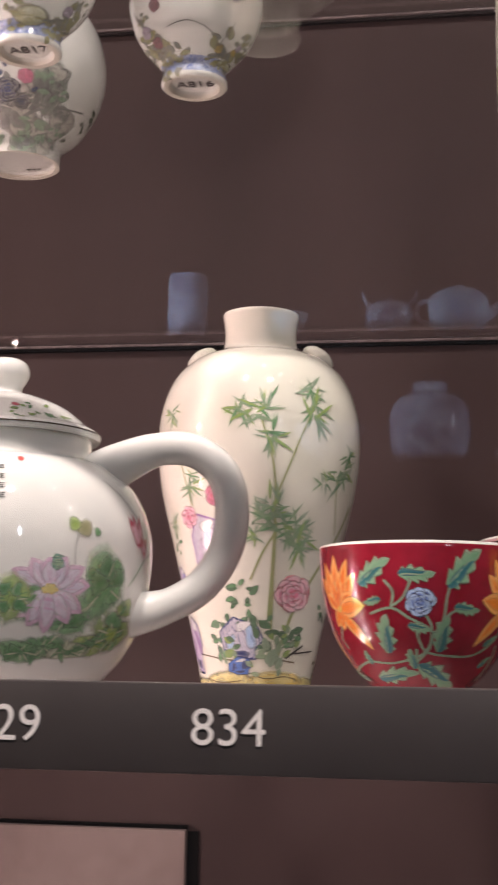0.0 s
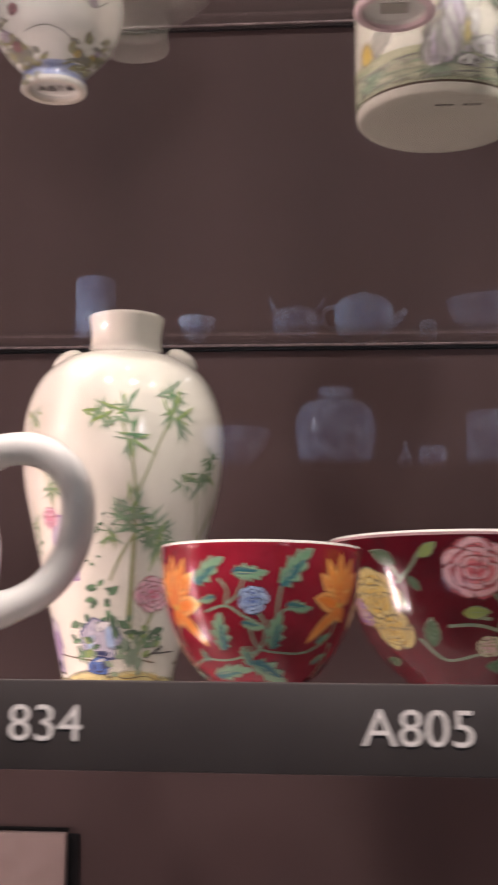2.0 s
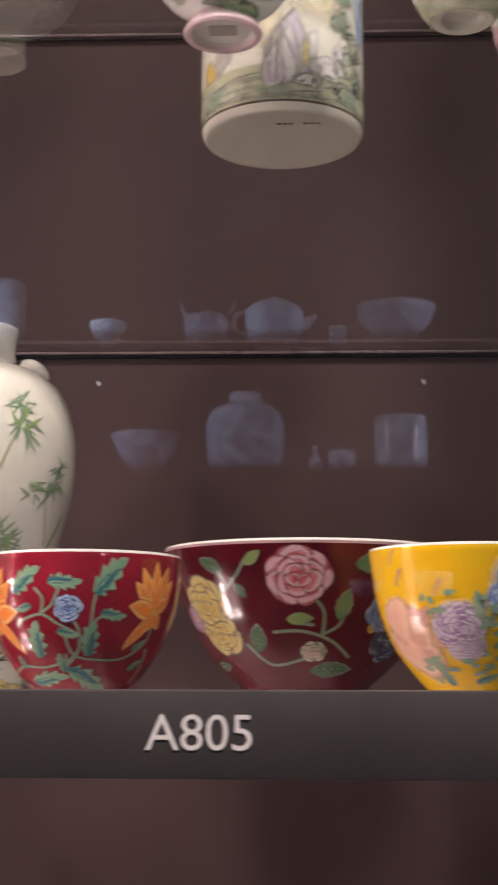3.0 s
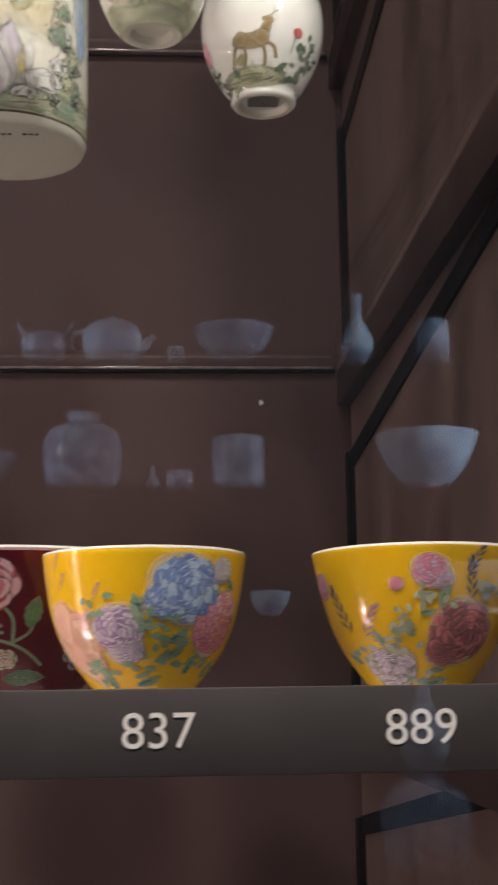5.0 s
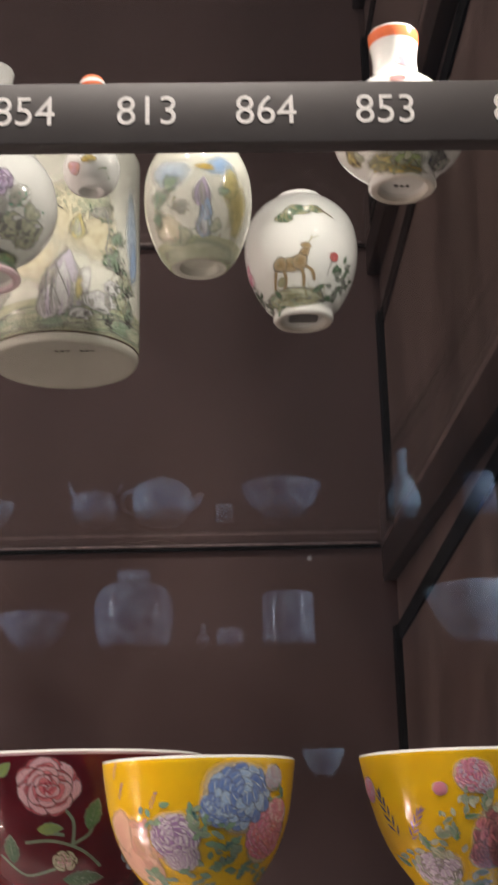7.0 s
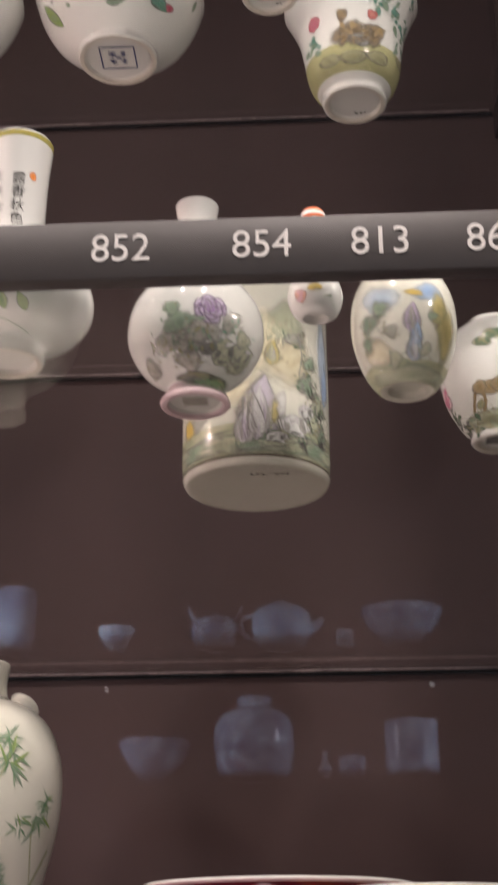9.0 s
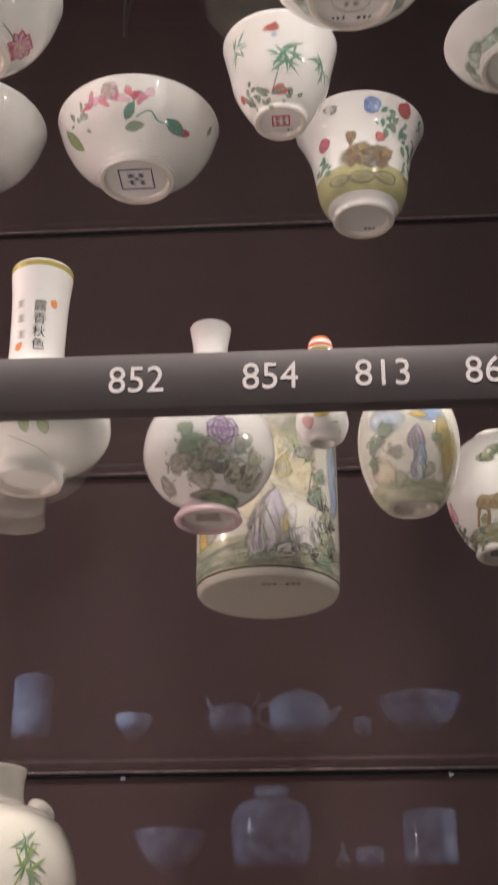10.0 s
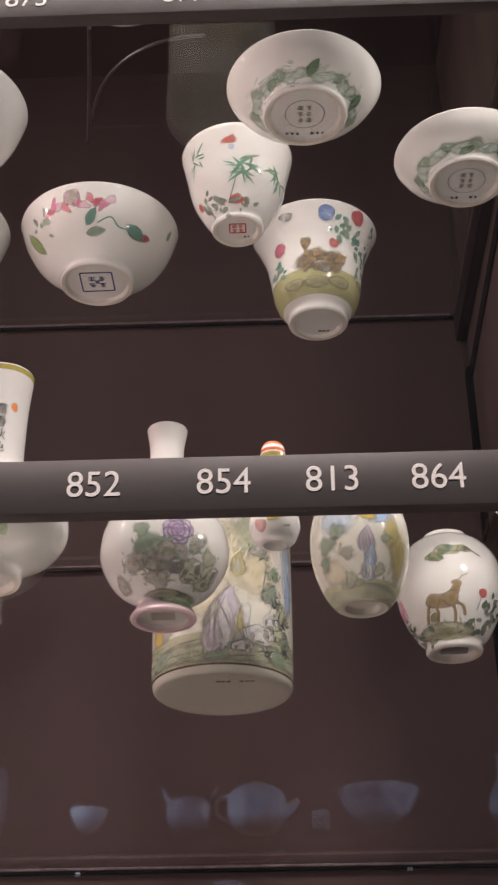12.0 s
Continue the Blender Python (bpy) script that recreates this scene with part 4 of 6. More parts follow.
@layered
def starlotus(a, s, size, col, light):
    """A full lotus: broad pale petals, deeper colour along their tips and veins."""
    R = size / 1000
    for rot, ln in ((178, 1.0), (2, 1.0), (150, 0.95), (28, 0.95), (215, 1.0), (-35, 1.0), (238, 0.95), (-58, 0.95), (265, 1.0), (120, 0.8), (60, 0.8), (90, 0.7)):
        blade(a, s / 1000, R * ln, R * 0.25, rot, col, 0.08, n=9, belly=0.58)
        blade(a, s / 1000, R * ln * 0.86, R * 0.20, rot, light, 0.08, n=9, belly=0.5)
        for turn in (-7, 0, 7):
            blade(a, s / 1000, R * ln * 0.9, R * 0.012, rot + turn, col, 0.08, n=5)
    blob(a, s / 1000, R * 0.20, R * 0.14, 0, "paleyellow", 0.2)
    for k in range(7):
        blob(a, s / 1000, R * 0.035, R * 0.035, 0, "yellow", 0.2, R * 0.16 * math.cos(k), R * 0.10 * math.sin(k))


def budpetals(a, s, size, col, light):
    R = size / 1000
    for rot in (70, 110, 95):
        blade(a, s / 1000, R, R * 0.19, rot, col, 0.1, 0, -R * 0.5, n=8)
        blade(a, s / 1000, R * 0.8, R * 0.12, rot, light, 0.1, 0, -R * 0.5, n=8)


@layered
def padleaf(a, s, size, tall, col, col2):
    """A ragged wash of colour, mottled by wetter patches, with brushed veins running out from its middle."""
    R, g = size / 1000, brush.rng
    blob(a, s / 1000, R * 1.04, R * tall * 1.04, 0, col, 0.26)
    for i in range(6):
        blob(a, s / 1000, R * g.uniform(0.25, 0.5), R * tall * g.uniform(0.2, 0.45), g.uniform(0, 180), g.choice((col, col2, col2)), 0.35, g.uniform(-0.55, 0.55) * R, g.uniform(-0.55, 0.55) * R * tall)
    for i in range(13):
        t = 360 * i / 13 + g.uniform(-12, 12)
        p = turned([(R * g.uniform(0.05, 0.35), 0)], t)[0]
        blade(a, s / 1000, R * g.uniform(0.4, 0.7) * (tall if 45 < t % 180 < 135 else 1), R * g.uniform(0.025, 0.05), t + g.uniform(-10, 10), g.choice((col2, col2, "palegreen" if "green" in col else col)), g.uniform(-0.2, 0.2), p[0], p[1] * tall, n=5)


@layered
def robe(a, s, size, col, fold):
    """A draped upright shape with long folds."""
    R, g = size / 1000, brush.rng
    blade(a, s / 1000, R * 1.40, R * 0.52, 78, "grey", 0.1, 0, -R * 0.75, n=9, belly=0.35)
    blade(a, s / 1000, R * 1.38, R * 0.50, 78, col, 0.1, 0, -R * 0.75, n=9, belly=0.35)
    blade(a, s / 1000, R * 1.1, R * 0.24, 84, fold, 0.1, R * 0.06, -R * 0.68, n=9, belly=0.35)
    for k in range(9):
        blade(a, s / 1000, R * g.uniform(0.5, 1.0), R * 0.02, g.uniform(64, 104), g.choice(("grey", "palegrey", "lilac")), 0.15, g.uniform(-0.30, 0.24) * R, g.uniform(-0.68, -0.3) * R, n=6)


def sprig(a, s, size, rot, col):
    R, g = size / 1000, brush.rng
    for i in range(9):
        k = i / 9
        ox, oy = turned([(R * k, 0)], rot)[0]
        blade(a, s / 1000, R * 0.32, R * 0.035, rot + (35 if i % 2 else -35) * (1 - 0.5 * k), col, 0, ox, oy, n=4)
        if i == 8:
            blade(a, s / 1000, R * 0.3, R * 0.035, rot, col, 0, ox, oy, n=4)


def dot(a, s, size, col):
    blob(a, s / 1000, size / 1000, size / 1000 * 0.9, 0, col, 0.15)


def seal(a, s, size, col):
    R = size / 1000
    blob(a, s / 1000, R * 0.8, R, 0, col, 0.12)


def bars(a, s, size, col):
    R = size / 1000
    for dx, dy, w, h in ((0, 0.6, 0.9, 0.12), (0, 0.0, 0.7, 0.12), (0, -0.6, 0.9, 0.12), (0, 0, 0.12, 0.8)):
        brush.put(a, s / 1000, [((dx - w) * R, (dy - h) * R), ((dx + w) * R, (dy - h) * R), ((dx + w) * R, (dy + h) * R), ((dx - w) * R, (dy + h) * R)], [(0, 1, 2, 3)], col)


def glyphs(a, s, size, word):
    """A column of written characters, laid on the surface."""
    for i, ch in enumerate(word):
        tmp = text_mesh(ch, size / 1000 * 0.92, None, 0, 0, 0, INK, "tmp")
        me = tmp.data
        front = [p for p in me.polygons if p.normal.z > 0.5]
        brush.put(a, s / 1000 + size / 1000 * (0.98 * (1.5 - i)), [(v.co.x, v.co.y) for v in me.vertices], [list(p.vertices) for p in front], "black")
        bpy.data.objects.remove(tmp)


def wisps(a, s, size, col, col2):
    g, R = brush.rng, size / 1000
    for _ in range(14):
        blade(a, s / 1000, R * g.uniform(0.3, 0.7), R * g.uniform(0.03, 0.09), g.uniform(-40, 220), g.choice((col, col2, col)), g.uniform(-0.5, 0.5), g.uniform(-0.8, 0.8) * R, g.uniform(-0.7, 0.7) * R, n=5)



begin("vase834", "bamboo", "green bamboo painted in enamel")
stem([(20.3, 52.6), (19.3, 98.4), (18.4, 136.3), (15.8, 166.3), (9.1, 194.3)], 1.53, "bamboostem")
stem([(18.4, 142.0), (25.0, 163.1), (31.1, 182.5), (37.5, 198.7)], 1.31, "bamboostem")
stem([(27.6, 33.6), (36.5, 62.5), (50.9, 88.2), (69.7, 117.0), (80.9, 140.4)], 2.3, "bamboostem")
stem([(66.5, 118.7), (58.9, 147.5), (60.4, 163.3)], 1.17, "bamboostem")
stem([(3.4, 86.6), (11.0, 103.8), (18.8, 117.4)], 1.51, "bamboostem")
stem([(17.8, 60.2), (18.8, 94.6), (19.1, 125.0)], 2.67, "bamboostem")
stem([(-34.3, 136.9), (-37.5, 156.4), (-39.9, 168.2)], 1.15, "bamboostem")
bamboo(8.7, 200.2, 17.4, 12, 95)
bamboo(15.0, 184.3, 15.76, 12, -60)
bamboo(-2.6, 198.1, 13.46, 9, 200)
bamboo(38.6, 199.7, 19.19, 13, -20)
bamboo(37.7, 215.1, 13.67, 9, 95)
bamboo(61.1, 159.5, 17.05, 13, -70)
bamboo(67.9, 174.3, 11.47, 7, -80)
bamboo(47.5, 153.9, 10.41, 7, 230)
bamboo(13.7, 126.7, 16.58, 15, 80)
bamboo(28.5, 121.6, 18.25, 16, -20)
bamboo(35.5, 112.4, 18.33, 13, -30)
bamboo(16.7, 136.2, 14.19, 10, 95)
bamboo(5.2, 117.0, 11.86, 9, 230)
bamboo(-33.7, 149.2, 12.06, 10, -60)
bamboo(-47.8, 200.6, 11.5, 9, -90)
bamboo(-56.4, 126.9, 10.7, 9, -80)
bamboo(-29.4, 157.6, 9.61, 7, 60)

begin("vase834", "peonies", "pink peonies and dark green leaves")
foliage(-2.9, 80.9, 12.9, 9, 'dkgreen', 'green')
foliage(-7.9, 65.6, 11.44, 8, 'dkgreen', 'green')
foliage(-27.2, 55.9, 10.01, 7, 'dkgreen', 'green')
foliage(12.9, 56.3, 12.96, 9, 'dkgreen', 'green')
foliage(41.1, 53.0, 13.84, 9, 'dkgreen', 'green')
foliage(-20.4, 42.5, 10.77, 8, 'dkgreen', 'green')
foliage(76.0, 63.6, 8.65, 6, 'dkgreen', 'green')
foliage(21.0, 45.0, 11.48, 8, 'dkgreen', 'green')
foliage(-55.0, 109.0, 7.83, 6, 'dkgreen', 'green')
foliage(-0.1, 124.5, 6.77, 5, 'dkgreen', 'green')
foliage(-6.4, 97.9, 6.06, 4, 'dkgreen', 'green')
peony(36.3, 77.9, 13.74, 'pink', 'ltpink', 'crimson')
peony(-15.9, 143.6, 9.06, 'crimson', 'pink', 'crimson')
peony(-38.3, 129.4, 8.08, 'pink', 'ltpink', 'crimson')

begin("vase834", "rocks", "lavender and blue rocks on a yellow bank")
bank(-62.0, 11.0, 20.0, 0.55, 'paleyellow', 'olive')
bank(-20.0, 14.0, 22.0, 0.6, 'paleyellow', 'olive')
bank(64.0, 12.0, 22.0, 0.5, 'paleyellow', 'olive')
bank(28.0, 13.0, 24.0, 0.6, 'paleyellow', 'yellow')
foliage(18.0, 32.0, 13.0, 14, 'sage', 'leaf')
foliage(-12.0, 36.0, 10.0, 12, 'sage', 'ltgreen')
foliage(34.0, 44.0, 11.0, 12, 'sage', 'ltgreen')
stem([(2.0, 24.0), (18.0, 20.5), (38.0, 22.0), (55.0, 19.0)], 0.7, "brown")
stem([(-48.0, 20.0), (-28.0, 17.5), (-6.0, 19.0)], 0.7, "brown")
stem([(-52.6, 36.5), (-10.0, 32.3), (14.1, 34.2), (46.4, 31.4)], 0.98, "brown")
foliage(82.5, 25.9, 7.93, 8, 'brown', 'olive')
rock(-6.8, 29.3, 8.45, 0.7, 'blue', 'navy', 'navy')
rock(-4.9, 47.7, 14.53, 1.0, 'rockwhite', 'ltblue', 'navy')
rock(-26.8, 109.6, 12.98, 1.9, 'rockwhite', 'lilac', 'purple')
rock(-58.6, 44.3, 7.88, 2.6, 'lilac', 'purple', 'navy')
rock(-61.0, 87.6, 6.31, 1.6, 'lilac', 'blue', 'navy')
stem([(36.1, 34.4), (53.4, 43.1)], 1.54, "black")
stem([(44.7, 37.6), (68.3, 39.3)], 1.16, "black")

begin("bowlred", "scroll", "scrolling green stems and leaves in enamel")
stem([(-29.1, 66.1), (-15.8, 68.9), (-5.4, 64.0), (4.7, 59.7), (8.4, 54.5), (1.2, 45.3), (-20.0, 40.4), (-40.6, 41.4)], 1.24, "sage")
stem([(-15.8, 69.5), (-8.9, 73.8), (-4.3, 81.9)], 1.23, "sage")
stem([(-15.8, 69.5), (-14.3, 76.5), (-19.0, 81.9)], 1.23, "sage")
stem([(3.2, 66.3), (7.4, 59.7), (6.2, 48.5), (-4.1, 39.9)], 1.22, "sage")
stem([(8.4, 55.7), (14.0, 63.2), (15.2, 73.1), (16.8, 79.6)], 1.23, "sage")
stem([(-2.2, 59.6), (3.6, 47.8), (21.1, 44.9), (40.4, 45.8), (55.5, 54.7), (57.3, 66.4)], 1.23, "sage")
stem([(14.0, 63.2), (19.7, 67.4), (27.3, 68.4)], 1.23, "sage")
stem([(-1.9, 48.4), (-1.4, 40.3), (2.6, 33.5), (15.1, 33.6)], 1.23, "sage")
stem([(-52.1, 62.9), (-61.2, 54.1), (-58.7, 47.9)], 1.26, "sage")
stem([(-40.6, 41.4), (-75.4, 34.1)], 1.26, "sage")
stem([(59.4, 50.8), (64.3, 39.2), (63.6, 30.0)], 1.27, "sage")
oakleaf(-25.1, 84.2, 18.96, 20, 'leafgreen', 'sage', 'tealblue')
oakleaf(-2.4, 86.8, 15.75, 20, 'leafgreen', 'sage', 'tealblue')
oakleaf(25.7, 85.2, 21.97, 28, 'leafgreen', 'sage', 'tealblue')
oakleaf(27.0, 70.3, 12.24, 15, 'leafgreen', 'sage', 'tealblue')
oakleaf(-18.6, 54.8, 18.44, 70, 'leafgreen', 'sage', 'tealblue')
oakleaf(16.7, 55.3, 17.78, 65, 'leafgreen', 'sage', 'tealblue')
oakleaf(17.1, 35.4, 22.43, -15, 'leafgreen', 'sage', 'tealblue')
oakleaf(-22.3, 30.5, 18.83, -8, 'leafgreen', 'sage', 'tealblue')
oakleaf(-26.7, 73.3, 8.58, 170, 'leafgreen', 'sage', 'tealblue')
oakleaf(-0.1, 60.7, 10.37, 10, 'leafgreen', 'sage', 'tealblue')
oakleaf(48.5, 53.7, 8.13, 60, 'leafgreen', 'sage', 'tealblue')
oakleaf(-39.2, 43.1, 7.52, 80, 'leafgreen', 'sage', 'tealblue')
oakleaf(-3.0, 42.6, 10.5, 80, 'leafgreen', 'sage', 'tealblue')
oakleaf(55.2, 40.9, 8.23, 30, 'leafgreen', 'sage', 'tealblue')
oakleaf(-63.3, 32.4, 9.62, 120, 'leafgreen', 'sage', 'tealblue')

begin("bowlred", "lotus", "orange lotus flowers in enamel")
fanlotus(-52.9, 68.6, 25.24, 1, 'orange', 'ltorange')
fanlotus(56.6, 70.4, 24.67, -1, 'orange', 'ltorange')
peony(0.6, 71.8, 7.59, 'blue', 'ltblue', 'navy')

begin("bowlA805", "leaves", "green leaves and scrolling stems in enamel")
stem([(1.6, 87.9), (8.2, 77.9), (8.4, 63.3)], 1.91, "sage")
stem([(-36.5, 90.7), (-28.6, 100.5), (-24.4, 108.6)], 1.95, "sage")
stem([(-15.8, 64.9), (-1.7, 65.5), (12.7, 59.7), (25.0, 48.5)], 1.94, "sage")
stem([(-32.0, 57.2), (-20.0, 43.0), (-0.5, 47.4)], 1.97, "sage")
stem([(8.4, 63.3), (16.0, 69.4), (17.9, 77.9)], 1.94, "sage")
stem([(-34.5, 92.3), (-38.2, 102.8)], 1.95, "sage")
stem([(-6.9, 71.1), (3.8, 69.3)], 1.93, "sage")
roundleaf(-40.5, 106.4, 16.95, 150, 'dkgreen')
roundleaf(-21.2, 109.1, 12.75, 35, 'ltgreen')
roundleaf(27.5, 106.7, 22.43, 5, 'green')
roundleaf(-29.0, 90.3, 10.34, -60, 'dkgreen')
roundleaf(17.6, 81.3, 18.63, 75, 'green')
roundleaf(-2.8, 72.8, 14.77, 0, 'ltgreen')
roundleaf(-24.2, 60.7, 18.26, 80, 'dkgreen')
roundleaf(15.8, 38.8, 23.07, 0, 'dkgreen')
roundleaf(-60.9, 41.3, 13.62, 10, 'dkgreen')

begin("bowlA805", "peonies", "pink, yellow and blue peonies in enamel")
peony(-2.7, 98.6, 19.4, 'rose', 'ltpink', 'deeprose')
peony(-51.4, 82.8, 19.3, 'yellow', 'paleyellow', 'olive')
peony(-46.9, 63.0, 15.3, 'yellow', 'paleyellow', 'olive')
peony(-64.5, 74.6, 10.18, 'lilac', 'purple', 'yellow')
peony(40.4, 78.4, 14.5, 'navy', 'blue', 'paleblue')
peony(48.9, 58.9, 14.5, 'navy', 'navy', 'ltblue')
dot(33.8, 67.1, 3.27, 'yellow')
peony(4.2, 52.4, 7.8, 'ltpink', 'palegreen', 'brown')

begin("bowl837", "leaves", "green leaves in enamel")
oakleaf(-1.9, 73.2, 11.96, 90, 'leafgreen', 'sage', 'tealblue')
oakleaf(0.3, 64.5, 9.0, 80, 'leafgreen', 'sage', 'tealblue')
oakleaf(21.0, 58.8, 10.87, 60, 'leafgreen', 'sage', 'tealblue')
oakleaf(19.8, 49.9, 10.32, 170, 'leafgreen', 'sage', 'tealblue')
oakleaf(39.4, 41.9, 10.48, 60, 'leafgreen', 'sage', 'tealblue')
oakleaf(2.6, 33.6, 11.06, 50, 'leafgreen', 'sage', 'tealblue')
oakleaf(-33.7, 32.2, 10.55, 140, 'leafgreen', 'sage', 'tealblue')
oakleaf(22.2, 75.4, 10.21, 60, 'leafgreen', 'sage', 'tealblue')
oakleaf(59.0, 84.8, 7.43, 100, 'leafgreen', 'sage', 'tealblue')
oakleaf(-10.5, 50.2, 9.09, 10, 'leafgreen', 'sage', 'tealblue')
oakleaf(62.3, 38.4, 7.53, 70, 'leafgreen', 'sage', 'tealblue')
sprig(-30.3, 77.3, 8.25, 60, 'purple')
sprig(-55.1, 82.5, 8.45, 60, 'purple')
sprig(-59.2, 92.5, 8.5, 60, 'purple')
foliage(-0.4, 70.0, 9.8, 12, 'sage', 'leafgreen')
foliage(18.7, 61.6, 9.31, 12, 'sage', 'leafgreen')
foliage(25.8, 48.4, 9.41, 10, 'sage', 'leafgreen')
foliage(-1.0, 43.8, 9.4, 12, 'sage', 'leafgreen')
foliage(-31.1, 39.1, 9.53, 10, 'sage', 'leafgreen')
foliage(52.9, 85.8, 6.71, 8, 'sage', 'leafgreen')
foliage(50.3, 43.5, 7.9, 9, 'sage', 'leafgreen')
foliage(-29.0, 73.2, 8.25, 8, 'sage', 'leafgreen')
foliage(76.2, 38.5, 6.92, 8, 'sage', 'leafgreen')

begin("bowl837", "peonies", "blue, pink and lilac peonies in enamel")
peony(25.6, 81.9, 19.12, 'blue', 'ltblue', 'paleblue')
peony(12.9, 76.4, 10.88, 'blue', 'ltblue', 'paleblue')
peony(50.6, 62.0, 15.11, 'pink', 'rose', 'ltpink')
peony(55.6, 72.9, 9.54, 'pink', 'ltpink', 'ltpink')
peony(49.3, 91.2, 6.96, 'lilac', 'paleblue', 'lilac')
blob(-52.0, 0.052, 0.019, 0.021, 0, 'salmonwash', 0.2)
blob(-60.0, 0.066, 0.012, 0.012, 0, 'salmonwash', 0.2)
peony(-16.1, 61.9, 13.7, 'lilac', 'purple', 'purple')
peony(-12.2, 51.7, 9.36, 'lilac', 'lilac', 'purple')
foliage(-40.5, 62.5, 9.47, 16, 'wash', 'salmon')
foliage(-39.2, 49.1, 8.39, 14, 'salmon', 'wash')

begin("bowl889", "leaves", "grey-green leaves and dark grasses in enamel")
oakleaf(5.4, 77.5, 10.12, 60, 'sage', 'sage', 'green')
oakleaf(-36.4, 56.6, 10.28, 100, 'sage', 'sage', 'green')
oakleaf(-66.4, 46.2, 9.95, 120, 'sage', 'sage', 'green')
oakleaf(-14.3, 61.6, 9.62, 80, 'sage', 'sage', 'green')
oakleaf(-4.8, 70.3, 7.32, 30, 'sage', 'sage', 'green')
oakleaf(3.3, 29.3, 11.6, 0, 'sage', 'sage', 'green')
sprig(-60.0, 59.7, 23.18, 105, 'navy')
sprig(-48.2, 57.8, 17.24, 60, 'purple')
sprig(22.2, 76.1, 19.87, 95, 'navy')
sprig(18.0, 87.6, 16.91, 60, 'navy')
foliage(-21.8, 52.5, 12.54, 14, 'sage', 'palegreen')
foliage(-53.8, 43.3, 9.88, 12, 'sage', 'palegreen')
foliage(-1.4, 77.5, 10.11, 12, 'sage', 'palegreen')
foliage(-9.7, 34.3, 11.55, 12, 'sage', 'palegreen')
foliage(-22.5, 70.7, 7.33, 8, 'sage', 'palegreen')
foliage(36.8, 79.4, 9.76, 10, 'sage', 'palegreen')

begin("bowl889", "peonies", "lilac, red and grey peonies in enamel")
peony(-3.0, 90.5, 9.6, 'pink', 'lilac', 'purple')
peony(3.1, 86.5, 6.5, 'lilac', 'pink', 'purple')
peony(-22.0, 84.0, 3.92, 'pink', 'pink', 'crimson')
peony(18.5, 58.3, 18.5, 'dustyred', 'rose', 'maroon')
peony(7.0, 49.1, 9.5, 'dustyred', 'dustyred', 'maroon')
peony(-34.6, 39.0, 13.28, 'lilac', 'grey', 'navy')
peony(-79.9, 85.4, 7.66, 'pink', 'lilac', 'purple')
foliage(-4.8, 81.9, 7.28, 6, 'sage', 'palegreen')

begin("teapot", "lotus_leaves", "broad green lotus leaves in enamel")
padleaf(59.5, 82.4, 17.5, 1.05, 'midgreen', 'green')
padleaf(46.0, 66.0, 17.0, 0.6, 'midgreen', 'green')
padleaf(38.0, 50.0, 14.0, 0.5, 'green', 'midgreen')
padleaf(70.0, 58.0, 17.0, 0.75, 'ltgreen', 'midgreen')
padleaf(60.3, 51.6, 13.4, 0.6, 'ltgreen', 'green')
padleaf(35.5, 71.0, 12.92, 0.9, 'midgreen', 'green')
padleaf(29.9, 47.1, 14.24, 0.5, 'midgreen', 'green')
padleaf(50.1, 47.7, 13.28, 0.4, 'palegreen', 'green')
padleaf(25.3, 74.8, 10.05, 1.2, 'ltgreen', 'green')
padleaf(73.8, 71.6, 7.08, 0.9, 'ltgreen', 'green')
stem([(65.1, 139.5), (73.4, 129.5), (80.4, 118.2)], 0.73, "grey")
stem([(73.7, 83.5), (83.1, 96.1), (91.1, 101.4)], 0.74, "green")
stem([(46.2, 92.7), (46.2, 101.0), (47.3, 106.7)], 0.56, "grey")
dot(49.9, 110.4, 5.68, 'olive')
dot(45.9, 112.2, 4.52, 'ltgreen')
dot(55.2, 109.0, 2.86, 'green')
peony(39.9, 92.2, 5.05, 'palegreen', 'teal', 'green')

begin("teapot", "lotus", "lilac-pink lotus flower and red bud in enamel")
starlotus(37.7, 79.6, 22.5, 'pinklilac', 'palelilac')
budpetals(79.0, 112.0, 19.0, 'crimson', 'ltpink')
budpetals(84.0, 104.0, 12.0, 'red', 'ltpink')
budpetals(64.0, 64.9, 8.14, 'white', 'palegreen')
seal(27.9, 151.0, 2.58, 'red')
bars(19.4, 143.4, 1.99, 'black')
bars(19.6, 136.6, 1.98, 'black')
bars(19.8, 130.9, 1.97, 'black')
bars(20.0, 125.4, 1.96, 'black')

begin("lid", "lid_painting", "green leaf sprays on the lid")
foliage(30.1, 5.9, 7.74, 6, 'ltgreen', 'green')
foliage(44.2, 9.8, 8.41, 7, 'ltgreen', 'green')
foliage(56.5, 5.5, 7.24, 6, 'ltgreen', 'green')
foliage(-164.1, 25.3, 8.0, 5, 'ltgreen', 'green')
dot(27.6, 14.6, 2.41, 'crimson')

begin("jar816", "painting", "sprays of small flowers and grey-green foliage")
foliage(-57.9, 22.6, 12.78, 14, 'grey', 'olive')
foliage(-39.9, 13.3, 11.2, 12, 'grey', 'olive')
foliage(-50.1, 35.0, 8.25, 8, 'grey', 'olive')
foliage(78.7, 21.0, 11.26, 14, 'grey', 'olive')
foliage(40.6, 16.4, 8.16, 8, 'grey', 'olive')
foliage(80.2, 35.0, 7.52, 8, 'grey', 'olive')
foliage(-49.0, 45.9, 7.52, 6, 'grey', 'olive')
foliage(-40.0, 23.3, 12.68, 16, 'grey', 'olive')
foliage(-18.2, 14.4, 9.65, 12, 'grey', 'olive')
foliage(60.7, 18.5, 12.67, 16, 'grey', 'olive')
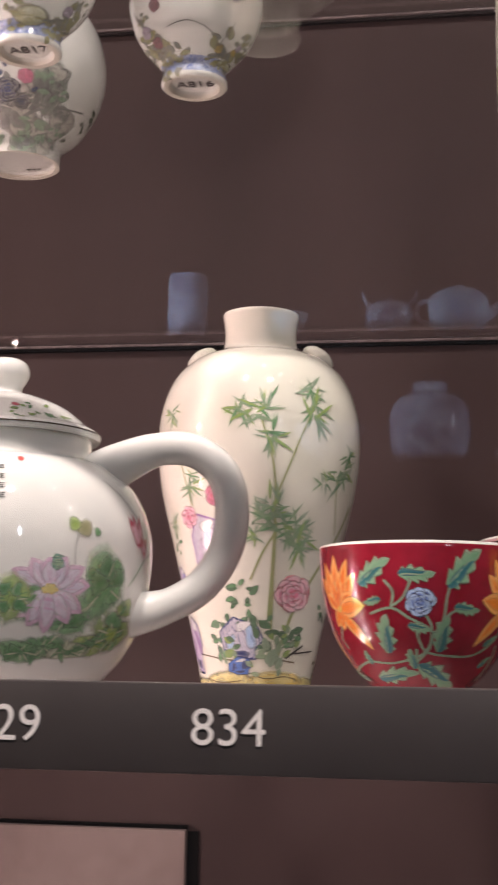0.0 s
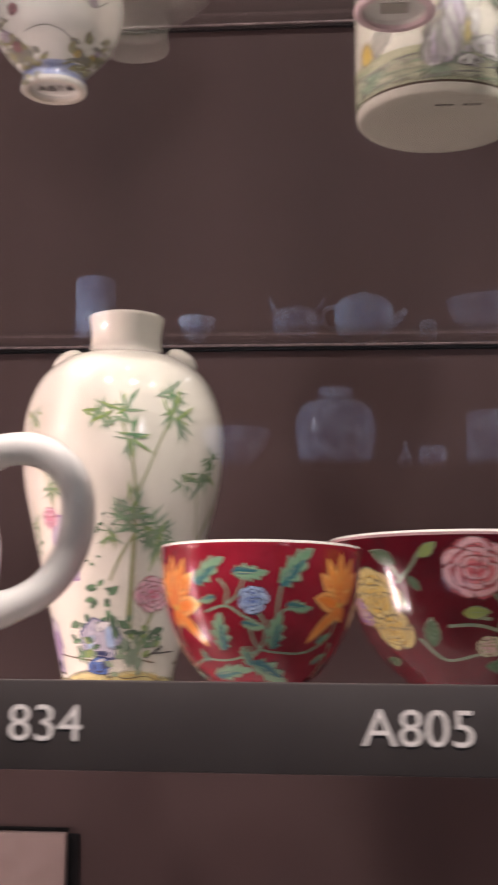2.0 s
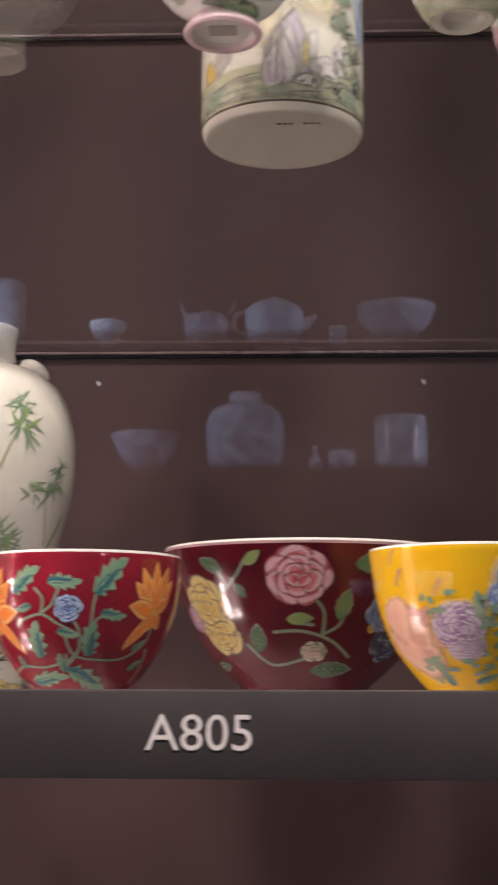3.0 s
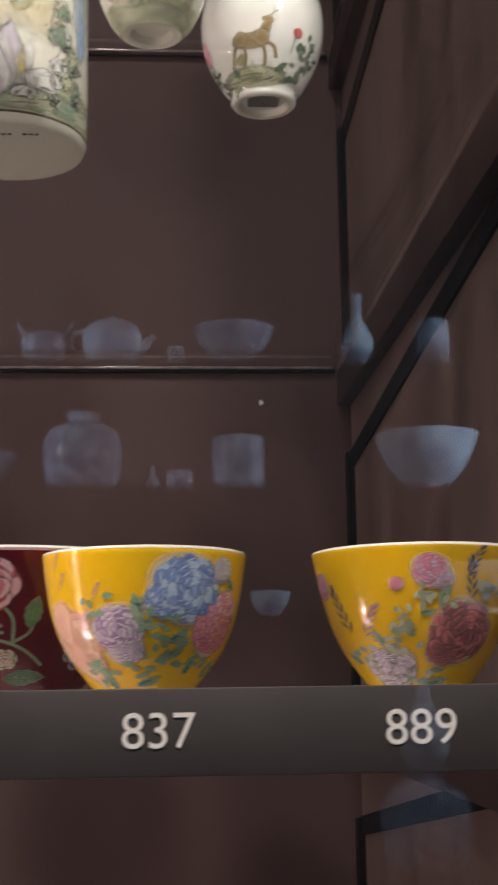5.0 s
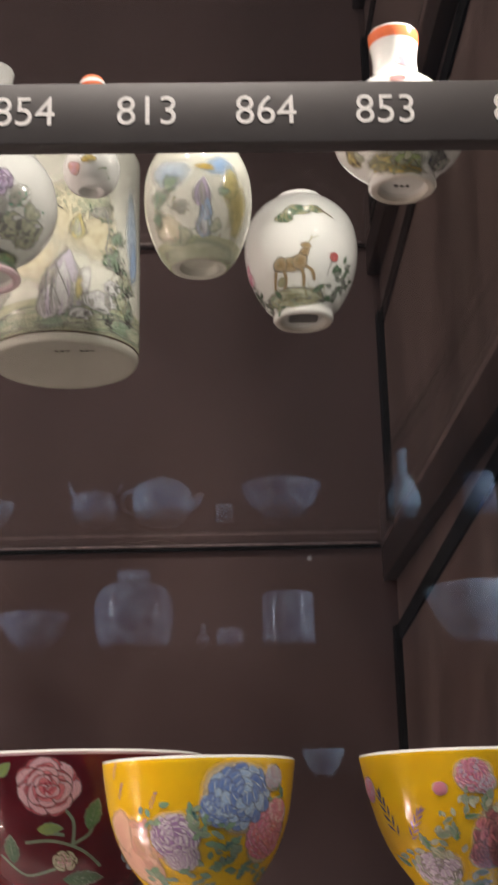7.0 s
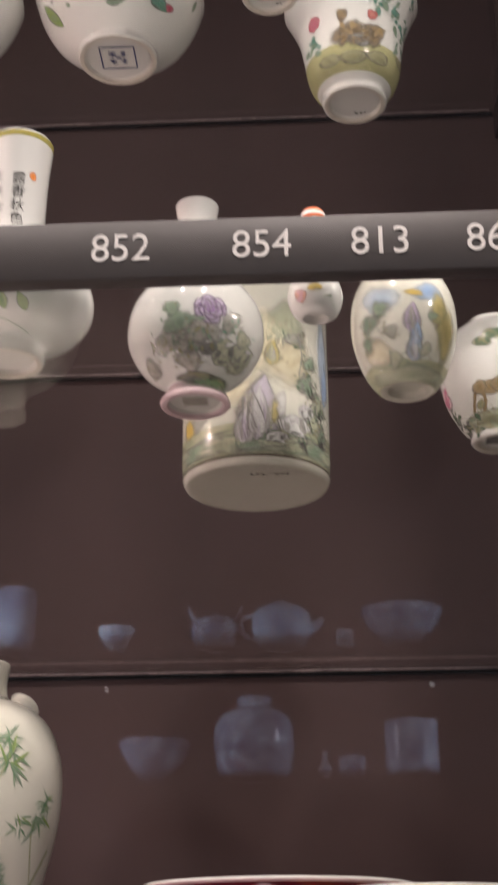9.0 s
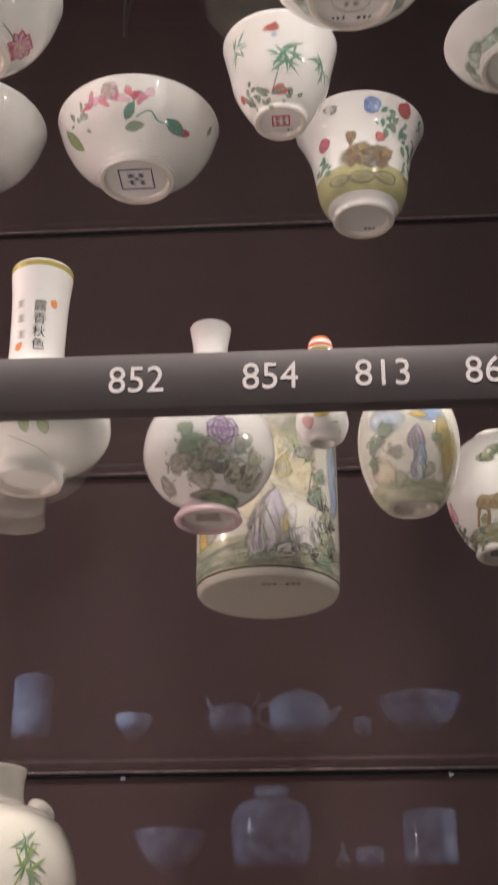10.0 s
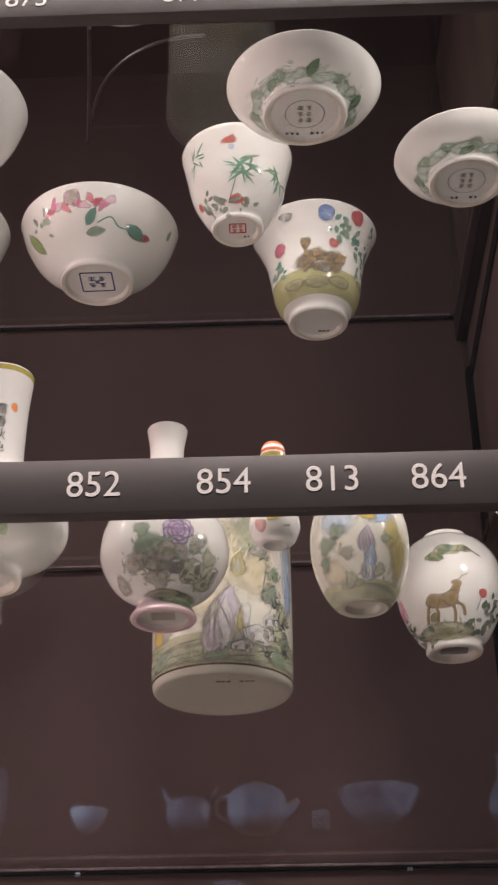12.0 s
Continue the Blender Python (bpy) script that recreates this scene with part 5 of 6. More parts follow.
foliage(86.6, 30.3, 9.05, 12, 'grey', 'olive')
foliage(-57.0, 28.8, 9.02, 10, 'grey', 'olive')
peony(-28.8, 47.7, 4.46, 'dustyred', 'dustyred', 'grey')
peony(-49.2, 34.1, 5.25, 'lilac', 'lilac', 'grey')
peony(-41.0, 26.1, 4.48, 'dustyred', 'dustyred', 'grey')
peony(45.8, 20.9, 3.34, 'yellow', 'yellow', 'grey')
peony(76.4, 27.3, 3.38, 'lilac', 'lilac', 'grey')
peony(72.8, 22.8, 2.99, 'yellow', 'yellow', 'grey')
peony(46.5, 53.7, 3.71, 'lilac', 'lilac', 'grey')
stem([(-20.3, 33.4), (2.5, 36.0), (23.6, 32.1), (40.9, 25.9)], 0.74, "grey")
stem([(62.2, 58.1), (47.6, 50.5), (40.8, 53.2)], 0.75, "grey")
stem([(44.0, 22.6), (50.4, 33.2), (53.2, 39.3)], 0.74, "grey")
bank(79.2, 12.9, 9.75, 0.4, 'palegreen', 'olive')

begin("jar817", "painting", "sprays of small flowers and grey-green foliage")
foliage(82.6, 23.9, 10.71, 12, 'grey', 'olive')
foliage(85.7, 13.3, 8.57, 10, 'grey', 'olive')
foliage(5.3, 15.6, 10.57, 10, 'grey', 'olive')
foliage(89.0, 32.6, 7.17, 8, 'grey', 'olive')
foliage(81.0, 19.1, 12.13, 16, 'grey', 'olive')
foliage(54.9, 12.1, 9.2, 12, 'grey', 'olive')
bank(22.4, 16.1, 11.97, 0.6, 'palegreen', 'olive')
peony(72.0, 25.2, 4.26, 'lilac', 'lilac', 'grey')

begin("flask", "painting", "ink-blue flowers, a grey branch, and grey washes partly standing for shade")
# Grey washes and foliage: dense painting, also darkening the flask for its shade.
padleaf(38.7, 50.7, 16.77, 1.2, 'palegrey', 'grey')
padleaf(35.1, 11.6, 21.15, 0.8, 'palegrey', 'grey')
padleaf(13.7, 31.6, 20.96, 0.9, 'palegrey', 'grey')
padleaf(61.5, 26.5, 12.73, 1.1, 'palegrey', 'grey')
foliage(37.2, 58.2, 10.9, 12, 'grey', 'sage')
foliage(40.2, 16.7, 14.38, 16, 'grey', 'sage')
foliage(13.1, 6.1, 12.66, 12, 'grey', 'sage')
foliage(64.9, 16.8, 10.23, 12, 'grey', 'sage')
foliage(7.6, 50.9, 10.88, 8, 'navy', 'grey')
foliage(20.4, 41.9, 9.2, 8, 'navy', 'grey')
peony(21.6, 54.8, 5.85, 'pink', 'pink', 'crimson')
peony(8.6, 45.1, 9.21, 'navy', 'grey', 'navy')
peony(19.3, 37.9, 6.7, 'navy', 'grey', 'black')
foliage(51.4, 41.6, 12.64, 10, 'grey', 'sage')
stem([(28.5, 32.9), (35.3, 46.0), (40.0, 54.9)], 3.77, "grey")
stem([(28.9, 30.9), (48.1, 36.5), (79.0, 42.0)], 1.26, "grey")
stem([(13.3, 20.9), (28.9, 30.9)], 2.53, "grey")
foliage(94.9, 41.3, 11.28, 10, 'grey', 'dkgreen')

begin("vase854", "painting", "purple peony over grey rocks and green leaves")
foliage(-10.3, 52.3, 12.64, 12, 'sage', 'leaf')
foliage(-3.6, 40.7, 13.38, 12, 'palegrey', 'sage')
foliage(35.3, 54.5, 9.72, 9, 'sage', 'jade')
foliage(-60.3, 27.8, 9.89, 10, 'palegrey', 'olive')
foliage(-14.9, 62.5, 7.47, 6, 'sage', 'leaf')
foliage(52.0, 46.2, 8.28, 8, 'jade', 'sage')
foliage(-2.7, 26.7, 11.21, 10, 'palegrey', 'olive')
foliage(12.5, 46.3, 14.85, 16, 'sage', 'palegrey')
foliage(-24.6, 40.7, 11.2, 14, 'sage', 'palegrey')
foliage(64.2, 29.4, 9.85, 12, 'olive', 'grey')
peony(16.6, 61.1, 11.18, 'purple', 'lilac', 'purple')
rock(37.1, 35.3, 9.72, 1.0, 'palegreen', 'grey', 'grey')
rock(62.8, 36.3, 7.57, 1.2, 'palegreen', 'grey', 'grey')
rock(16.7, 37.2, 6.7, 0.9, 'grey', 'olive', 'grey')
bank(51.4, 11.3, 22.69, 0.35, 'olive', 'green')
bank(4.8, 15.3, 15.05, 0.3, 'olive', 'grey')

begin("brushpot", "painting", "garden landscape with robed shapes, rocks and trees")
for k in range(9):
    blob(-72 + 18 * k, 0.016, 0.020, 0.010, 4, ("palegreen", "sage", "palegreen")[k % 3], 0.2)
for k in range(26):
    blade(-85 + 7 * k, 0.008 + 0.0042 * (k * 7 % 5), 0.022, 0.0008, (k * 37 % 17) - 8, ("leaf", "grey", "sage")[k % 3], 0.1)
blob(10.0, 0.098, 0.034, 0.030, 0, "cream", 0.25)
blob(30.0, 0.082, 0.024, 0.026, 20, "cream", 0.25)
blob(24.0, 0.112, 0.024, 0.022, 0, "palegreen", 0.3)
blob(66.0, 0.096, 0.010, 0.040, 0, "paleblue", 0.15)
blob(68.0, 0.072, 0.008, 0.022, 0, "ltblue", 0.2)
blob(-20.0, 0.070, 0.024, 0.040, 0, "cream", 0.25)
for a0, s0, r0, n0 in ((44, 66, 12, 20), (56, 52, 13, 22), (50, 36, 12, 18), (62, 30, 10, 16), (33, 100, 10, 14), (-12, 112, 13, 16), (48, 84, 9, 14)):
    foliage(a0, s0, r0, n0, "dkgreen", "grey")
for a0, s0, r0 in ((50, 60, 7), (58, 44, 7), (44, 40, 6), (60, 24, 6), (40, 18, 6)):
    for k in range(12):
        blob(a0, s0 / 1000, 0.0022, 0.0014, k * 50, "black" if k % 3 else "dkgreen", 0.4, r0 / 1000 * math.cos(k * 2.4) * (k / 12), r0 / 1000 * math.sin(k * 2.4) * (k / 12))
stem([(36.0, 104.0), (40.0, 88.0), (37.0, 72.0), (42.0, 58.0)], 1.2, "grey")
stem([(-8.0, 116.0), (-3.0, 106.0), (4.0, 100.0)], 1.2, "black")
rock(33.0, 31.0, 13.5, 0.62, "white", "palegrey", "grey")
rock(43.0, 44.0, 8.0, 0.8, "white", "grey", "grey")
rock(18.0, 20.0, 9.0, 0.5, "white", "grey", "black")
blob(-58.0, 0.036, 0.011, 0.010, 0, "yellow", 0.2)
blob(-45.0, 0.040, 0.010, 0.012, 0, "palegrey", 0.25)
robe(14.0, 88.0, 15.0, "paleyellow", "palegreen")
robe(3.0, 45.0, 37.0, "palelilac", "white")
robe(-7.0, 30.0, 20.0, "white", "palelilac")
blob(17.0, 0.040, 0.0045, 0.011, -8, "paleyellow", 0.2)
blob(21.0, 0.046, 0.0050, 0.014, -8, "white", 0.2)

begin("gourd", "painting", "pale pink and yellow flowers")
padleaf(-33.7, 11.5, 4.03, 1.0, 'salmon', 'ltpink')
padleaf(-1.2, 15.4, 4.02, 0.6, 'yellow', 'paleyellow')
foliage(37.2, 9.6, 4.03, 5, 'sage', 'palegreen')

begin("egg", "painting", "garden scene with blue and yellow robed shapes and rocks")
blob(0.0, 0.006, 0.030, 0.010, 0, "palegreen", 0.15)
blob(-30.0, 0.056, 0.016, 0.012, 0, "paleblue", 0.2)
blob(25.0, 0.060, 0.012, 0.009, 0, "ltblue", 0.2)
blob(48.0, 0.036, 0.010, 0.024, 6, "paleyellow", 0.2)
blob(36.0, 0.050, 0.008, 0.014, 0, "paleyellow", 0.2)
blob(-40.0, 0.022, 0.013, 0.011, 0, "cream", 0.2)
for a0, s0, r0, n0, c0 in ((-45, 42, 9, 14, "sage"), (-30, 50, 8, 10, "palegreen"), (-20, 34, 7, 12, "olive"), (-52, 30, 7, 12, "olive"), (28, 44, 5, 10, "leaf"), (22, 22, 6, 10, "olive"), (-18, 16, 7, 10, "sage")):
    foliage(a0, s0, r0, n0, c0, "sage")
for k in range(5):
    stem([(36 + 3 * k, 20 + 2 * k), (38 + 3 * k, 34), (34 + 3 * k, 52)], 0.5, "olive")
robe(6.0, 24.0, 13.0, "paleblue", "white")
robe(3.0, 43.0, 14.0, "lilac", "palegrey")
robe(8.0, 32.0, 10.0, "ltblue", "paleblue")
blob(8.0, 0.0585, 0.0085, 0.0026, -4, "yellow", 0.2)

begin("deer", "painting", "brown deer under a pine branch")
blob(-17.0, 0.0345, 0.0125, 0.0062, 3, "fawn", 0.10)
blob(-28.0, 0.0355, 0.0060, 0.0058, 0, "fawn", 0.10)
blob(-6.0, 0.0360, 0.0065, 0.0062, 0, "fawn", 0.10)
blade(-6.0, 0.0360, 0.0135, 0.0036, 62, "fawn", 0.0)
blob(1.0, 0.0468, 0.0046, 0.0024, -14, "fawn", 0.10)
for a0, a1, a2, s1, s2 in ((-33, -38, -43, 27.0, 20.0), (-26, -24, -29, 26.0, 18.5), (-6, -2, -3, 26.0, 17.5), (0, 8, 11, 30.0, 24.0)):
    stem([(a0, 33.0), (a1, s1), (a2, s2)], 2.3, "fawn")
for a0, k in ((-30, 0), (-22, 1), (-15, 0), (-9, 1)):
    dot(a0, 36.0 + 1.5 * k, 0.8, "olive")
stem([(2.0, 48.5), (7.0, 51.5), (14.0, 54.0)], 0.8, "olive")
stem([(6.0, 51.0), (7.0, 55.5)], 0.7, "olive")
padleaf(-19.9, 68.1, 8.29, 0.5, 'olive', 'dkgreen')
padleaf(-7.3, 73.3, 9.96, 0.5, 'olive', 'dkgreen')
padleaf(8.3, 74.0, 8.32, 0.5, 'olive', 'dkgreen')
foliage(-60.8, 10.7, 10.8, 12, 'dkgreen', 'grey')
foliage(49.8, 30.7, 10.82, 14, 'dkgreen', 'grey')
foliage(32.0, 11.2, 10.76, 10, 'dkgreen', 'grey')
foliage(-79.9, 17.6, 10.88, 12, 'dkgreen', 'grey')
foliage(49.2, 24.2, 10.81, 10, 'dkgreen', 'grey')
foliage(-80.1, 25.0, 6.7, 6, 'dkgreen', 'grey')
foliage(-21.5, 10.9, 12.36, 8, 'sage', 'olive')
for k in range(12):
    blade(-50 + 7 * k, 0.014 + 0.0015 * (k % 3), 0.006, 0.0004, 90, 'olive', 0.2)
peony(32.1, 41.0, 3.72, 'red', 'red', 'crimson')
padleaf(-82.9, 37.7, 6.74, 1.3, 'ltpink', 'pink')
bank(-20.7, 12.0, 24.7, 0.35, 'palegreen', 'olive')
stem([(30.2, 38.3), (26.4, 27.8)], 0.83, "grey")
stem([(11.8, 75.2), (30.3, 68.5)], 1.25, "brown")

begin("vase853", "painting", "garden scene in pink, yellow and blue-grey")
padleaf(-41.8, 10.6, 10.53, 0.7, 'olive', 'paleyellow')
padleaf(5.2, 9.6, 9.88, 0.7, 'ltgreen', 'palegreen')
padleaf(52.3, 14.2, 8.12, 1.0, 'grey', 'navy')
padleaf(-77.9, 21.0, 6.89, 1.0, 'paleyellow', 'brown')
padleaf(-5.0, 4.4, 12.3, 0.3, 'yellow', 'olive')
foliage(67.2, 13.5, 7.54, 14, 'navy', 'grey')
foliage(-66.8, 19.7, 4.99, 6, 'navy', 'grey')
peony(19.6, 88.9, 5.86, 'pink', 'ltpink', 'crimson')
peony(-7.2, 61.6, 5.02, 'ltpink', 'salmon', 'crimson')

begin("vase852", "painting", "sparse yellow-green leaves and a fine stem")
roundleaf(8.1, 32.5, 11.85, 100, 'ltgreen')
roundleaf(23.9, 32.5, 12.55, 120, 'ltgreen')
stem([(-7.8, 24.8), (12.0, 18.8), (42.3, 11.9)], 0.7, "sage")
seal(41.2, 148.7, 3.41, 'orange')
seal(-27.2, 116.2, 3.73, 'orange')
glyphs(13.9, 130.9, 9.73, '露香秋色')
bars(-28.3, 148.2, 3.42, 'grey')
bars(-25.8, 137.3, 3.39, 'grey')
bars(-22.8, 125.2, 3.37, 'grey')

begin("bowlT", "painting", "pink flower spray and teal buds")
for k in range(11):
    blob(-34 + 5 * k, 0.0555 + 0.0028 * (k * 5 % 3), 0.0065, 0.0038, (20, 60, 5, 140)[k % 4], ("crimson", "pink", "ltpink", "rose")[k % 4], 0.4)
peony(-13.5, 64.4, 8.3, 'palegreen', 'ltpink', 'sage')
roundleaf(1.3, 44.6, 17.5, 60, 'teal')
roundleaf(5.0, 31.1, 17.51, 10, 'sage')
roundleaf(42.8, 37.9, 22.78, -20, 'teal')
dot(54.7, 38.7, 4.68, 'crimson')
stem([(7.0, 39.7), (17.6, 45.8), (25.3, 38.8), (34.7, 38.5)], 1.29, "teal")
foliage(-44.1, 50.0, 12.58, 9, 'grey', 'sage')
foliage(-36.5, 51.5, 9.4, 7, 'grey', 'sage')
roundleaf(-62.6, 41.0, 26.44, 100, 'ltgreen')
roundleaf(77.7, 58.4, 11.67, 80, 'sage')

begin("lotusT", "painting", "pink lotus on a grey stem")
starlotus(96.6, 17.8, 16.26, 'crimson', 'ltpink')
budpetals(89.8, 15.9, 12.39, 'pink', 'ltpink')
stem([(54.5, 16.9), (68.7, 15.5), (83.2, 14.6)], 1.18, "grey")

begin("bambooT", "painting", "green bamboo, red birds and grasses")
bamboo(-51.7, 64.7, 17.2, 7, -30, 'jade')
bamboo(6.5, 46.4, 19.83, 10, -90, 'jade')
bamboo(10.1, 42.4, 16.83, 6, -60, 'jade')
bamboo(61.4, 44.6, 15.06, 8, -90, 'jade')
bamboo(53.7, 48.0, 15.04, 6, -110, 'jade')
stem([(3.1, 42.2), (-3.5, 27.4), (-11.8, 15.7)], 0.99, "sage")
foliage(-51.4, 18.4, 12.9, 10, 'grey', 'sage')
foliage(-19.3, 11.5, 12.81, 10, 'grey', 'sage')
foliage(13.7, 12.1, 9.85, 8, 'grey', 'sage')
padleaf(-6.4, 71.0, 7.02, 0.6, 'red', 'brown')
dot(-4.2, 64.2, 3.0, 'ltblue')
dot(-0.9, 16.6, 5.91, 'red')
dot(-72.1, 23.4, 5.01, 'red')
dot(7.9, 15.7, 3.44, 'red')

begin("quailT", "painting", "brown quail, red and blue flowers")
padleaf(-3.8, 51.4, 17.43, 0.85, 'brown', 'fawn')
padleaf(22.7, 51.7, 13.11, 0.9, 'brown', 'fawn')
padleaf(-12.7, 70.6, 4.94, 1.6, 'brown', 'fawn')
padleaf(6.5, 45.0, 10.87, 0.6, 'grey', 'brown')
foliage(43.1, 80.3, 16.67, 14, 'sage', 'teal')
foliage(70.3, 74.5, 12.35, 10, 'sage', 'teal')
foliage(25.9, 89.7, 12.19, 8, 'sage', 'teal')
foliage(-54.2, 49.6, 13.21, 12, 'sage', 'teal')
foliage(68.4, 53.6, 12.23, 10, 'sage', 'teal')
foliage(70.6, 104.8, 9.09, 6, 'sage', 'teal')
peony(10.9, 100.8, 8.86, 'ltblue', 'blue', 'blue')
peony(45.2, 104.8, 8.4, 'crimson', 'red', 'crimson')
peony(-47.4, 72.2, 7.76, 'pink', 'crimson', 'crimson')
peony(20.8, 71.0, 5.5, 'salmon', 'red', 'crimson')
padleaf(-30.1, 101.5, 7.78, 0.6, 'grey', 'white')
bank(-34.1, 29.7, 11.94, 0.5, 'olive', 'olive')
bank(-1.6, 28.7, 14.06, 0.5, 'olive', 'olive')
bank(30.6, 30.3, 13.03, 0.5, 'olive', 'olive')
bank(72.5, 39.2, 9.96, 0.5, 'olive', 'olive')

begin("plate1", "painting", "green dragons among waves")
for k in range(22):
    blob(-125 + 12 * k, 0.0115 + 0.002 * (k % 3), 0.0085, 0.0058, 0, ("mist", "mist", "sage")[k % 3], 0.3)
    blade(-125 + 12 * k, 0.009 + 0.003 * (k % 2), 0.012, 0.0012, 20 - 40 * (k % 2), ("mist", "jade")[k % 2], 0.3)
wisps(-73.1, 15.6, 10.86, 'mist', 'mist')
wisps(-50.4, 13.3, 11.66, 'mist', 'mist')
wisps(-26.1, 12.0, 12.48, 'mist', 'mist')
wisps(-1.6, 13.9, 12.44, 'mist', 'mist')
wisps(21.0, 14.4, 12.47, 'mist', 'mist')
wisps(46.3, 12.7, 12.56, 'mist', 'mist')
wisps(79.1, 13.2, 10.91, 'mist', 'mist')
wisps(94.5, 19.5, 8.26, 'mist', 'mist')
wisps(-97.2, 19.6, 7.34, 'mist', 'mist')
roundleaf(8.6, 17.5, 15.98, 60, 'green')
roundleaf(83.8, 14.2, 15.49, -50, 'green')
roundleaf(-42.2, 12.2, 13.42, 20, 'green')

begin("plate2", "painting", "green dragons among waves")
for k in range(22):
    blob(-125 + 12 * k, 0.0115 + 0.002 * (k % 3), 0.0085, 0.0058, 0, ("mist", "mist", "sage")[k % 3], 0.3)
    blade(-125 + 12 * k, 0.009 + 0.003 * (k % 2), 0.012, 0.0012, 20 - 40 * (k % 2), ("mist", "jade")[k % 2], 0.3)
wisps(-79.9, 10.9, 10.64, 'mist', 'mist')
wisps(-47.1, 10.3, 11.48, 'mist', 'mist')
wisps(-21.0, 9.4, 11.44, 'mist', 'mist')
wisps(6.4, 10.3, 10.49, 'mist', 'mist')
wisps(29.2, 13.0, 10.53, 'mist', 'mist')
roundleaf(-5.2, 9.0, 14.29, 20, 'green')
begin("", "")

# ---- marks and inventory numbers under the feet ----


def under(key, name, shapes, col, label=""):
    """Flat boxes (x, y, half width, half depth) on the recessed underside of a foot."""
    th = things[key]
    z = forms[key].rings[0][1]
    bm = bmesh.new()
    for x, y, w, h in shapes:
        box(bm, x - w, x + w, y - h, y + h, z - 0.0004, z + 0.0003)
    part(name, bm, enamel(col), th, label, smooth=False)


def characters(w, cols, rows, x0=0.0, y0=0.0):
    """Illegible mark: a few plain strokes for each character."""
    out, g = [], random.Random(5)
    for i in range(cols):
        for j in range(rows):
            cx, cy = x0 + (i - (cols - 1) / 2) * w, y0 + (j - (rows - 1) / 2) * w
            for k in range(3):
                out.append((cx + g.uniform(-0.05, 0.05) * w, cy + (k - 1) * w * 0.24, w * g.uniform(0.2, 0.34), w * 0.045))
            out.append((cx, cy, w * 0.05, w * 0.33))
    return out


q = 0.014
under("bowlT", "base_mark", [(0, -q, q, 0.0006), (0, q, q, 0.0006), (-q * 1.05, 0, 0.0006, q), (q * 1.05, 0, 0.0006, q)] + characters(0.0095, 2, 2) + characters(0.006, 1, 1), "navy", "square dark blue reign mark")
under("bambooT", "base_mark", [(0, -0.006, 0.007, 0.0006), (0, 0.006, 0.007, 0.0006), (-0.007, 0, 0.0006, 0.006), (0.007, 0, 0.0006, 0.006)] + characters(0.0055, 2, 2), "red", "square red seal mark")
under("bambooT", "inventory_number", characters(0.0032, 3, 1, 0.009, 0.012), "black")
under("quailT", "inventory_number", characters(0.0042, 3, 1, 0.006, 0.016), "black")
under("brushpot", "inventory_number", characters(0.0042, 3, 1, 0.002, -0.030) + characters(0.0042, 3, 1, 0.020, -0.030), "black")
under("flask", "inventory_number", characters(0.0042, 3, 1, 0.006, 0.018), "black")
under("vase854", "base_mark", [(0, 0, 0.008, 0.006)], "palegrey", "faded grey-green square mark")
under("deer", "base_mark", [(0, 0, 0.010, 0.008)], "grey", "dark square mark")
under("vase853", "inventory_number", characters(0.0032, 3, 1, 0, 0.002), "black")
for key in ("plate1", "plate2"):
    under(key, "base_mark", characters(0.0068, 2, 3), "grey", "faded grey reign mark in a ring")
    bm = lathe([(0.0150, 0.0036), (0.0153, 0.0034), (0.0156, 0.0036)], 48)
    part("mark_ring", bm, enamel("grey"), things[key])
    under(key, "inventory_number", characters(0.0042, 3, 1, -0.010, 0.0215) + characters(0.0042, 3, 1, 0.010, 0.0215), "black")
for key, word in (("jar816", "A816"), ("jar817", "A817")):
    text_mesh(word, 0.0115, things[key], 0, 0.002, forms[key].rings[0][1] - 0.0003, INK, "inventory_number", 1.0, (180, 0, 0))

# ---- the lit showcase across the gallery, seen only as a reflection in the glass ----
OY = 2 * PANE_Y - 4.2


def ghost(name, x, z, r, h, shape, mat, label, category):
    prof = {"jar": [(0.78, 0), (0.90, 0.10), (1.0, 0.42), (0.97, 0.64), (0.80, 0.80), (0.52, 0.86), (0.42, 0.90), (0.42, 0.95), (0.45, 1.0)],
            "bowl": [(0.45, 0), (0.45, 0.1), (0.7, 0.35), (0.92, 0.75), (1.0, 1.0)],
            "pot": [(0.72, 0), (0.88, 0.14), (1.0, 0.45), (0.95, 0.70), (0.74, 0.86), (0.45, 0.93), (0.2, 0.96), (0.16, 1.0)],
            "cylinder": [(0.9, 0), (1.0, 0.06), (1.0, 0.5), (1.0, 0.9), (0.97, 1.0)],
            "bottle": [(0.6, 0), (0.95, 0.15), (1.0, 0.32), (0.7, 0.52), (0.35, 0.68), (0.28, 0.85), (0.36, 1.0)]}[shape]
    fm = Form([(a * r, b * h) for a, b in prof], 0.006, 0.004, sub=3)
    root = vessel(name, fm, x, OY, z, [mat], label, category, seg=36)
    return root


